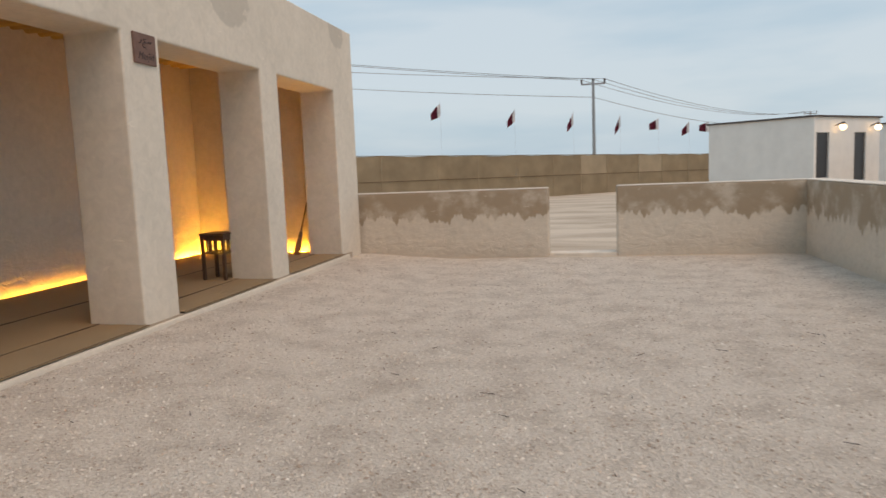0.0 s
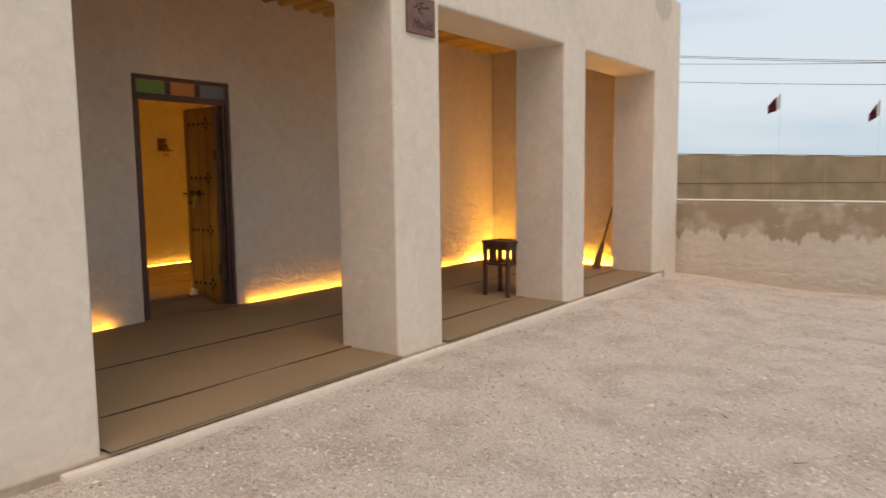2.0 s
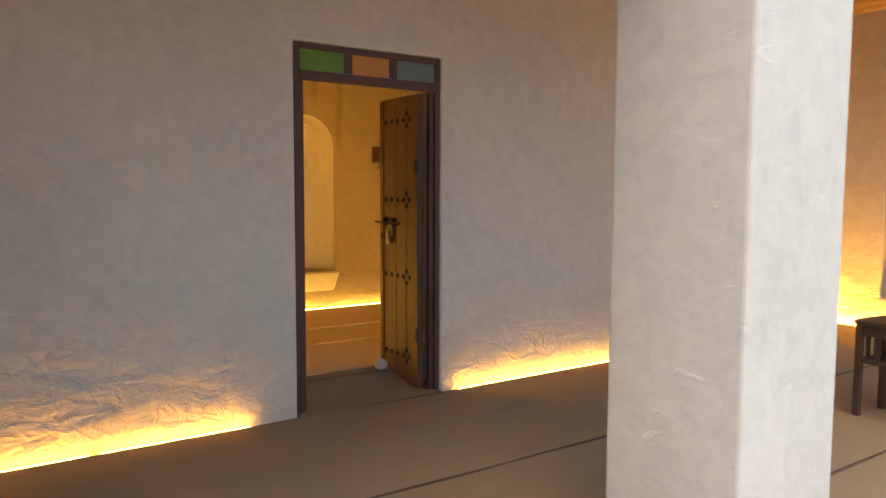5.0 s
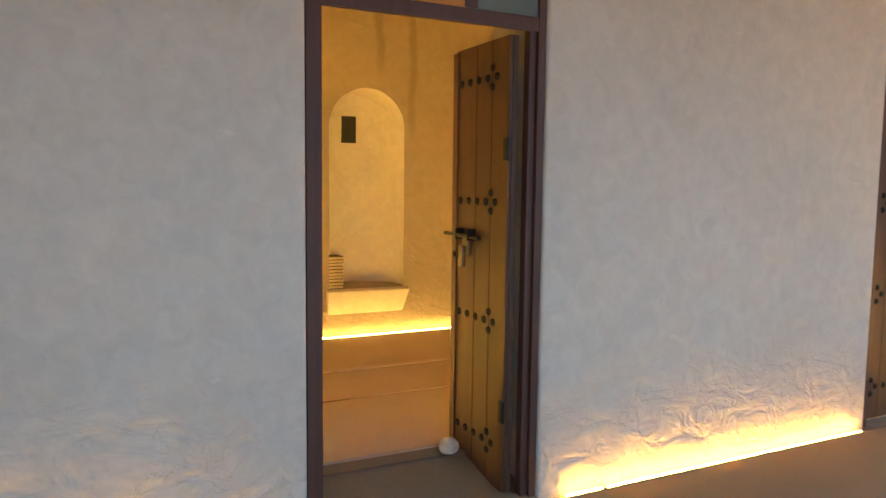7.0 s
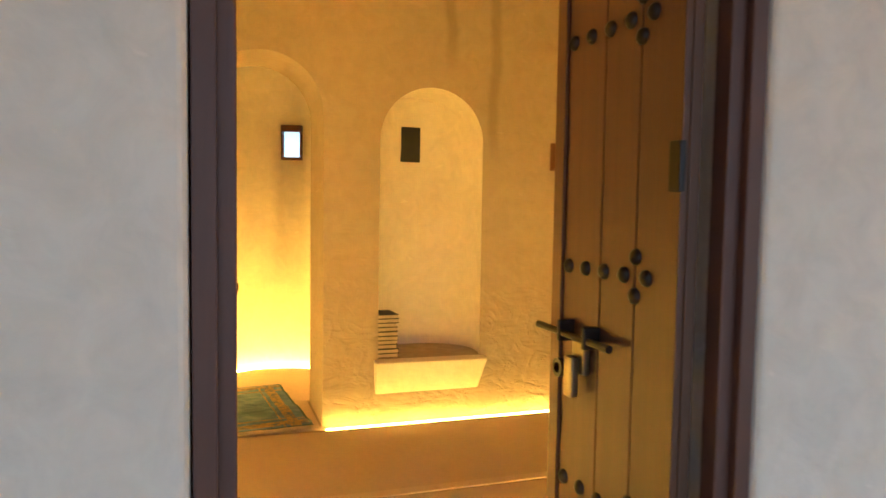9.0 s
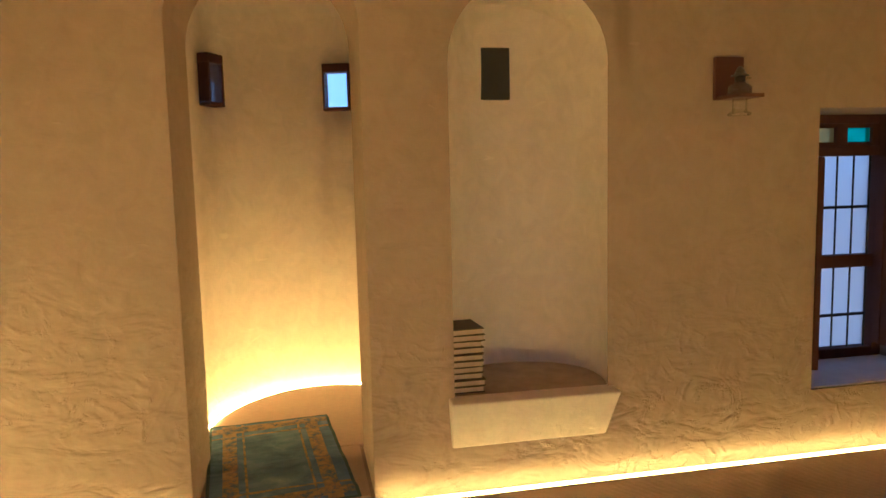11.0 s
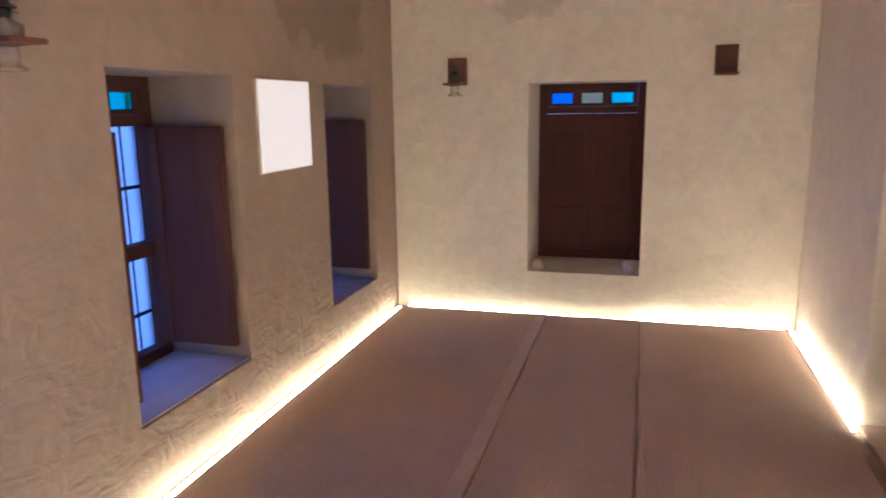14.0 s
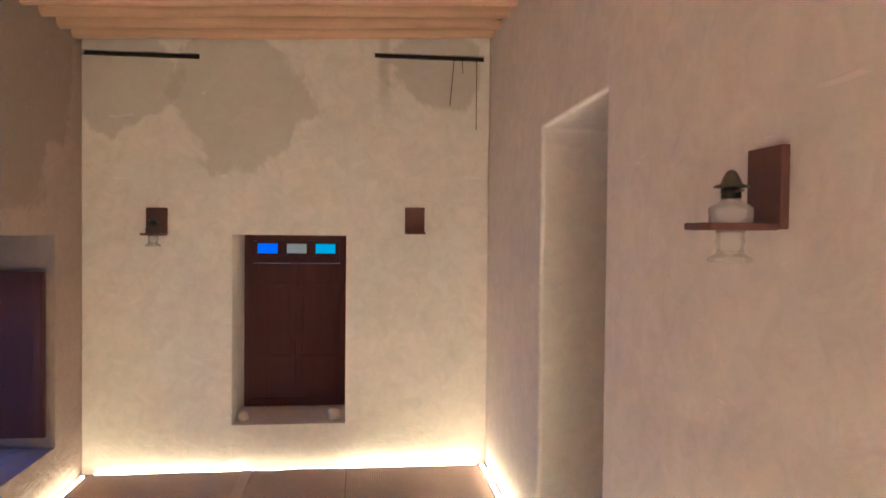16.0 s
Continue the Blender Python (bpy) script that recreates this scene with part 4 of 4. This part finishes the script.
structure("window_sill_1", box(-9.765, WX - 0.016, WIN1[0] + 0.002, WIN1[1] - 0.002, WIN1[2] + 0.0, WIN1[2] + 0.006), M_CAP)
for x, r in ((-8.47, 0.035), (-7.91, 0.045)):
    st = thing("sill_stone", pose(x, 10.68, EWIN[2]), "small rough stone on the window sill", "stone", "stones on the sill")
    bm = bmesh.new()
    bmesh.ops.create_icosphere(bm, subdivisions=2, radius=r)
    for v in bm.verts:
        v.co = v.co * (1 + 0.4 * noise.noise(v.co * 25 + Vector((x, 0, 0)))) + Vector((0, 0, r * 0.7))
    part("stone", bm, M_STONE, st, "", True)

# lit square panel between the windows
root = thing("wall_light_panel", pose(WX, 9.137, 1.508), "glowing warm-white square light panel on the wall", "wall light")
part("frame", box(0.0005, 0.012, -0.236, 0.236, -0.198, 0.198, 0.002), M_CAP, root)
part("diffuser", box(0.0122, 0.018, -0.23, 0.23, -0.192, 0.192, 0.002), M_PANEL, root, "glowing milky diffuser")
for x0, x1, z in ((WX + 0.012, -8.722, 2.755), (-7.678, -7.002, 2.805)):
    g = thing("wall_grille", pose(x0, ROOM_N, z), "narrow black slot grille high on the wall", "grille", "slot grilles")
    part("backing", box(0.0, x1 - x0, 0.02, 0.03, 0.001, 0.029), M_SLOT, g)
    part("lip", box(0.0, x1 - x0, -0.012, 0.018, 0.001, 0.008, 0.002), M_SLOT, g)
wires = thing("loose_wires", pose(0, 0, 0), "thin dark wires hanging from the slot", "wire")
for a, b in (((-7.05, 10.56, 2.81), (-7.05, 10.555, 2.37)), ((-7.19, 10.565, 2.81), (-7.215, 10.56, 2.52)), ((-7.14, 10.565, 2.81), (-7.135, 10.56, 2.72))):
    part("wire", rod(a, b, 0.0025, None, 5), M_SLOT, wires)


# ---- lamps on brackets ----
def bracket_lamp(m, label, lamp=True):
    """Local: wall at y = 0, room to -y, z = 0 at the shelf's top."""
    root = thing("wall_lamp", m, label, "wall lamp", "bracket lamps")
    part("back_board", box(-0.06, 0.06, -0.018, 0.0, -0.012, 0.15, 0.003), M_BRACKET, root)
    part("shelf", box(-0.055, 0.055, -0.155, -0.0185, -0.014, 0.0, 0.003), M_BRACKET, root)
    if lamp:
        c = Matrix.Translation((0, -0.085, 0))
        part("glass_bowl", lathe([(0.020, -0.001), (0.041, 0.001), (0.043, 0.026), (0.041, 0.031), (0.022, 0.042), (0.017, 0.05)], 20, None, c), M_LAMP, root, "clear glass oil bowl", True)
        part("burner", lathe([(0.017, 0.048), (0.020, 0.051), (0.018, 0.057), (0.020, 0.06), (0.019, 0.067), (0.012, 0.07)], 16, None, c), M_IRON, root, "tarnished burner", True)
        part("burner_cap", lathe([(0.034, 0.070), (0.033, 0.073), (0.021, 0.077), (0.015, 0.091), (0.009, 0.101), (0.004, 0.104), (0.0005, 0.105)], 16, None, c), M_CAP_STEEL, root, "pointed metal cap", True)
        part("wick_knob", rod((0.015, -0.085, 0.062), (0.045, -0.085, 0.062), 0.003), M_BRASS, root)
        part("glass_foot", lathe([(0.028, -0.0145), (0.026, -0.024), (0.029, -0.036), (0.026, -0.048), (0.028, -0.060), (0.042, -0.068), (0.044, -0.074), (0.040, -0.077), (0.001, -0.077)], 20, None, c), M_LAMP, root, "clear glass foot", True)
    return root


LAMP = "clear glass oil lamp on a dark wooden wall bracket"
bracket_lamp(pose(WX, 7.645, 1.755, 0, 0, 90), LAMP)
bracket_lamp(pose(-8.96, ROOM_N, 1.715), LAMP)
bracket_lamp(pose(-7.425, ROOM_N, 1.738), "dark wooden wall bracket, empty", False)
bracket_lamp(pose(EX, 7.50, 1.757, 0, 0, -90), LAMP)

# ---- books ----
for k in range(10):
    z = 0.654 + 0.0248 * k
    bk = thing("book", pose(-9.52 + random.uniform(-0.006, 0.006), 6.607 + random.uniform(-0.005, 0.005), z, 0, 0, random.uniform(-4, 4)),
               "thick dark-bound book lying in a stack", "book", "stacked books")
    w, d, h = 0.065, 0.085, 0.0246
    part("page_block", box(-d + 0.006, d - 0.004, -w + 0.004, w - 0.004, 0.0032, h - 0.0032), M_PAPER, bk, "cream page block")
    for n, z0, z1 in (("back_cover", 0.0, 0.003), ("front_cover", h - 0.003, h)):
        part(n, box(-d, d, -w, w, z0, z1), M_COVER, bk)
    part("spine", box(-d - 0.003, -d - 0.0002, -w, w, 0.0, h), M_COVER, bk)

# ---- gallery things ----
root = thing("stool", pose(-4.70, 8.33, FLOOR + 0.008, 0, 0, -4), "small dark wooden stool with slatted sides", "stool")
part("seat", box(-0.16, 0.16, -0.15, 0.15, 0.515, 0.54, 0.006), M_STOOL, root)
for sx in (-1, 1):
    for sy in (-1, 1):
        part("leg", box(sx * 0.135 - 0.017, sx * 0.135 + 0.017, sy * 0.125 - 0.017, sy * 0.125 + 0.017, 0.0, 0.514, 0.003), M_STOOL, root)
for s in (-1, 1):
    part("apron", box(-0.117, 0.117, s * 0.125 - 0.01, s * 0.125 + 0.01, 0.455, 0.513, 0.003), M_STOOL, root)
    part("apron", box(s * 0.135 - 0.01, s * 0.135 + 0.01, -0.107, 0.107, 0.455, 0.513, 0.003), M_STOOL, root)
    part("stretcher", box(-0.117, 0.117, s * 0.125 - 0.009, s * 0.125 + 0.009, 0.30, 0.325, 0.003), M_STOOL, root)
    part("stretcher", box(s * 0.135 - 0.009, s * 0.135 + 0.009, -0.107, 0.107, 0.30, 0.325, 0.003), M_STOOL, root)
    for u in (-0.04, 0.04):
        part("slat", box(u - 0.016, u + 0.016, s * 0.125 - 0.006, s * 0.125 + 0.006, 0.326, 0.454, 0.002), M_STOOL, root)
        part("slat", box(s * 0.135 - 0.006, s * 0.135 + 0.006, u - 0.016, u + 0.016, 0.326, 0.454, 0.002), M_STOOL, root)

base, tip = Vector((-4.73, 10.56, FLOOR + 0.012)), Vector((-4.60, 11.005, 1.33))
root = thing("broom", pose(0, 0, 0), "straw broom with a wooden handle leaning on the wall", "broom")
way = (tip - base).normalized()
part("handle", rod(base + way * 0.22, tip, 0.013, 0.011), M_STOOL, root, "thin wooden handle")
bm = bmesh.new()
for k in range(90):
    a, r = random.uniform(0, 6.28), random.random() ** 0.5
    top = base + way * 0.36 + Vector((0.018 * r * math.cos(a), 0.018 * r * math.sin(a), 0))
    low = Vector((base.x + 0.06 * r * math.cos(a), base.y + 0.045 * r * math.sin(a), base.z))
    rod(low, top, 0.0035, 0.003, 4, bm)
part("bristles", bm, M_STRAW, root, "worn straw bristles")
part("binding", rod(base + way * 0.27, base + way * 0.34, 0.03, 0.024, 12), M_ROPE, root)

# plaque with its name
root = thing("plaque", pose(FX, 6.205, 2.45), "brown stone name plaque with engraved writing", "sign")
part("tablet", box(0.001, 0.02, -0.148, 0.148, -0.124, 0.124, 0.006), M_PLAQUE, root)
txt = bpy.data.curves.new("lettering", "FONT")
txt.body, txt.size, txt.align_x, txt.extrude, txt.shear = "Masjid", 0.082, "CENTER", 0.0006, 0.3
holder = bpy.data.objects.new("lettering", txt)
lm = bpy.data.meshes.new_from_object(holder)
bpy.data.objects.remove(holder)
lm.materials.append(M_INK)
letters = new("lettering", lm)
letters.parent = root
letters.matrix_basis = Matrix.Translation((0.0212, 0.0, -0.085)) @ pose(0, 0, 0, 90, 0, 90)
for stroke in (((0.085, 0.045), (0.07, 0.03), (0.055, 0.045), (0.04, 0.03), (0.02, 0.032), (0.0, 0.03)), ((0.0, 0.03), (-0.02, 0.055), (0.02, 0.062)),
               ((0.0, 0.03), (-0.035, 0.02), (-0.03, -0.005), (0.0, -0.01)), ((-0.045, 0.05), (-0.06, 0.022), (-0.085, 0.02)), ((-0.02, 0.01), (-0.015, 0.012))):
    part("script_stroke", tube([(0.0205, a, b + 0.02) for a, b in stroke], 0.0045), M_INK, root)

# ---- beyond the yard ----
A, B = Vector((-9.03, 27.0, 0)), Vector((6.1, 41.8, 0))
along = (B - A).normalized()
length = (B - A).length
fence = thing("fence", pose(0, 0, 0), "long sagging burlap cloth fence on thin posts", "fence")


def on_fence(s):
    p = A + along * s
    top = 2.02 - 0.0165 * max(-8.0, min(30.0, s))
    return p, top


def cloth(s0, s1, f0, f1, material, bulge):
    bm = bmesh.new()
    n = 6
    side = Vector((along.y, -along.x, 0))
    rows = []
    for k in range(n + 1):
        s = s0 + (s1 - s0) * k / n
        p, top = on_fence(s)
        sag = 0.03 * math.sin(math.pi * k / n) * random.uniform(0.6, 1.2) if f1 > 0.9 else 0.02 * math.sin(math.pi * k / n)
        rows.append([bm.verts.new((p.x + side.x * b, p.y + side.y * b, z)) for z, b in
                     ((top * f0 - 0.02, 0), (top * (f0 + f1) / 2, bulge * math.sin(math.pi * k / n)), (top * f1 - sag, 0))])
    for a, b in zip(rows, rows[1:]):
        for j in range(2):
            bm.faces.new((a[j], b[j], b[j + 1], a[j + 1]))
    bmesh.ops.solidify(bm, geom=bm.faces[:], thickness=0.01)
    part("cloth_panel", bm, material, fence)


s = -16.0
while s < length + 12:
    w = random.choice((1.7, 2.2, 2.6, 2.0))
    cloth(s, s + w, 0.50, 1.0, random.choice((M_BURLAP, M_BURLAP_PALE, M_BURLAP)), 0.012)
    cloth(s, s + w, 0.0, 0.50, random.choice((M_BURLAP, M_BURLAP)), 0.01)
    p, top = on_fence(s)
    part("post", rod((p.x + 0.03, p.y - 0.03, -0.1), (p.x + 0.03, p.y - 0.03, top + 0.02), 0.014, None, 8), M_BURLAP, fence)
    for f in (1.0, 0.5):
        q, tq = on_fence(s + w)
        part("rope", rod((p.x + 0.02, p.y - 0.02, top * f), (q.x + 0.02, q.y - 0.02, tq * f), 0.012, None, 6), M_STRAW, fence)
    s += w

# flags on thin poles along the fence
for k, (x, y, z, drop) in enumerate(((-6.43, 29.55, 4.15, 0.5), (-3.68, 32.23, 3.95, 0.35), (-1.23, 34.63, 3.85, 0.2), (0.96, 36.77, 3.75, 0.15),
                                     (2.91, 38.68, 3.6, 0.7), (4.59, 40.32, 3.45, 0.45), (5.74, 41.45, 3.45, 0.8))):
    root = thing("flag", pose(x, y, 0), "maroon and white flag on a thin pole, drooping", "flag", "flags along the fence")
    part("flagpole", rod((0, 0, -0.05), (0, 0, z), 0.0025, None, 6), M_STEEL, root)
    for n, u0, u1, mat_ in (("white_band", 0.0, 0.30, M_WHITE), ("maroon_field", 0.30, 1.0, M_MAROON)):
        bm = bmesh.new()
        rows = []
        for i in range(7):
            u = u0 + (u1 - u0) * i / 6
            top = -0.06 - u * (0.75 - drop * 0.7)
            h = 0.55 * (1 - 0.45 * u)
            rows.append([bm.verts.new((-u * (0.22 + 0.35 * drop), 0.06 * math.sin(u * 9 + j * 1.3), z + top - h * j / 3)) for j in range(4)])
        for a, b in zip(rows, rows[1:]):
            for j in range(3):
                bm.faces.new((a[j], b[j], b[j + 1], a[j + 1]))
        bmesh.ops.solidify(bm, geom=bm.faces[:], thickness=0.006)
        part(n, bm, mat_, root, "", True)


def power_pole(x, y, top, label):
    root = thing("power_pole", pose(x, y, 0), label, "utility pole", "power poles")
    part("mast", rod((0, 0, -0.1), (0, 0, top), 0.16, 0.11, 10), M_STEEL, root)
    part("cross_arm", box(-0.95, 0.95, -0.06, 0.06, top - 0.32, top - 0.2), M_STEEL, root)
    for u in (-0.9, 0.0, 0.9):
        part("insulator", rod((u, 0, top - 0.2), (u, 0, top + 0.12), 0.06, 0.09, 8), M_TRIM, root)
    return root


power_pole(-0.2, 60.0, 8.0, "tall steel power pole with a cross arm and insulators")
power_pole(32.4, 120.0, 8.0, "distant steel power pole with a cross arm")
lines = thing("power_lines", pose(0, 0, 0), "thin grey overhead power lines", "cable")
for u, dz, z0 in ((-0.9, 0.1, 10.9), (0.0, 0.12, 10.95), (0.9, 0.1, 10.3), (0.0, -1.3, 8.95)):
    for p, q, sag in (((-38.0, 60.0, 2 * z0 - 8.0 - dz - 0.4), (-0.2 + u, 60.0, 8.0 + dz), 0.3), ((-0.2 + u, 60.0, 8.0 + dz), (32.4 + u, 120.0, 8.0 + dz), 1.4)):
        pts = [Vector(p).lerp(Vector(q), k / 14) - Vector((0, 0, 4 * sag * (k / 14) * (1 - k / 14))) for k in range(15)]
        part("wire", tube(pts, 0.022, 5), M_WIRE, lines)


def cabin(m, w, d, h, label):
    """A white flat-roofed cabin: its corner at the origin, one side along +x (doors), one along +y."""
    root = thing("cabin", m, label, "building", "white cabins")
    part("wall", solid("x", (0, w), (0.0, 0.15), (-0.1, h), [(0.15, 0.95, -0.1, 2.1), (2.6, 3.4, -0.1, 2.1)]), M_CABIN, root)
    part("wall", box(0.0, 0.15, 0.151, d, -0.1, h + 0.0), M_CABIN, root)
    part("wall", box(w - 0.15, w, 0.151, d, -0.1, h), M_CABIN, root)
    part("wall", box(0.151, w - 0.151, d - 0.15, d, -0.1, h), M_CABIN, root)
    part("roof", box(-0.06, w + 0.06, -0.06, d + 0.06, h, h + 0.06), M_TRIM, root, "thin dark roof edge")
    for a in (0.15, 2.6):
        dr = part("door", box(a + 0.01, a + 0.79, 0.06, 0.10, -0.05, 2.09), M_DARK, root, "dark door")
        part("door_frame", box(a + 0.001, a + 0.05, -0.01, 0.055, -0.05, 2.099), M_TRIM, dr)
    for a in (1.3, 3.7):
        lm = part("lamp_arm", rod((a, 0.0, h - 0.28), (a, -0.22, h - 0.2), 0.02, None, 6), M_TRIM, root)
        bm = bmesh.new()
        bmesh.ops.create_uvsphere(bm, u_segments=12, v_segments=8, radius=0.11, matrix=Matrix.Translation((a, -0.26, h - 0.34)))
        part("globe", bm, M_GLOBE, lm, "glowing white globe", True)
        part("shade", rod((a, -0.26, h - 0.25), (a, -0.26, h - 0.17), 0.1, 0.03, 10), M_TRIM, lm)
    return root


cabin(pose(6.6, 26.0, 0, 0, 0, 46), 4.4, 3.9, 2.6, "white rendered cabin with dark doors and lit globe lamps")
cabin(pose(13.4, 34.5, 0, 0, 0, 46), 4.4, 3.9, 2.6, "white rendered cabin with dark doors and lit globe lamps")
root = thing("screen_wall", pose(8.6, 25.2, 0, 0, 0, 20), "brown wooden screen wall beside the cabins", "screen")
part("panel", box(0.0, 6.0, 0.0, 0.12, -0.1, 1.9, 0.01), M_TAN, root)
part("coping", box(-0.02, 6.02, -0.02, 0.14, 1.901, 1.95, 0.01), M_TRIM, root)
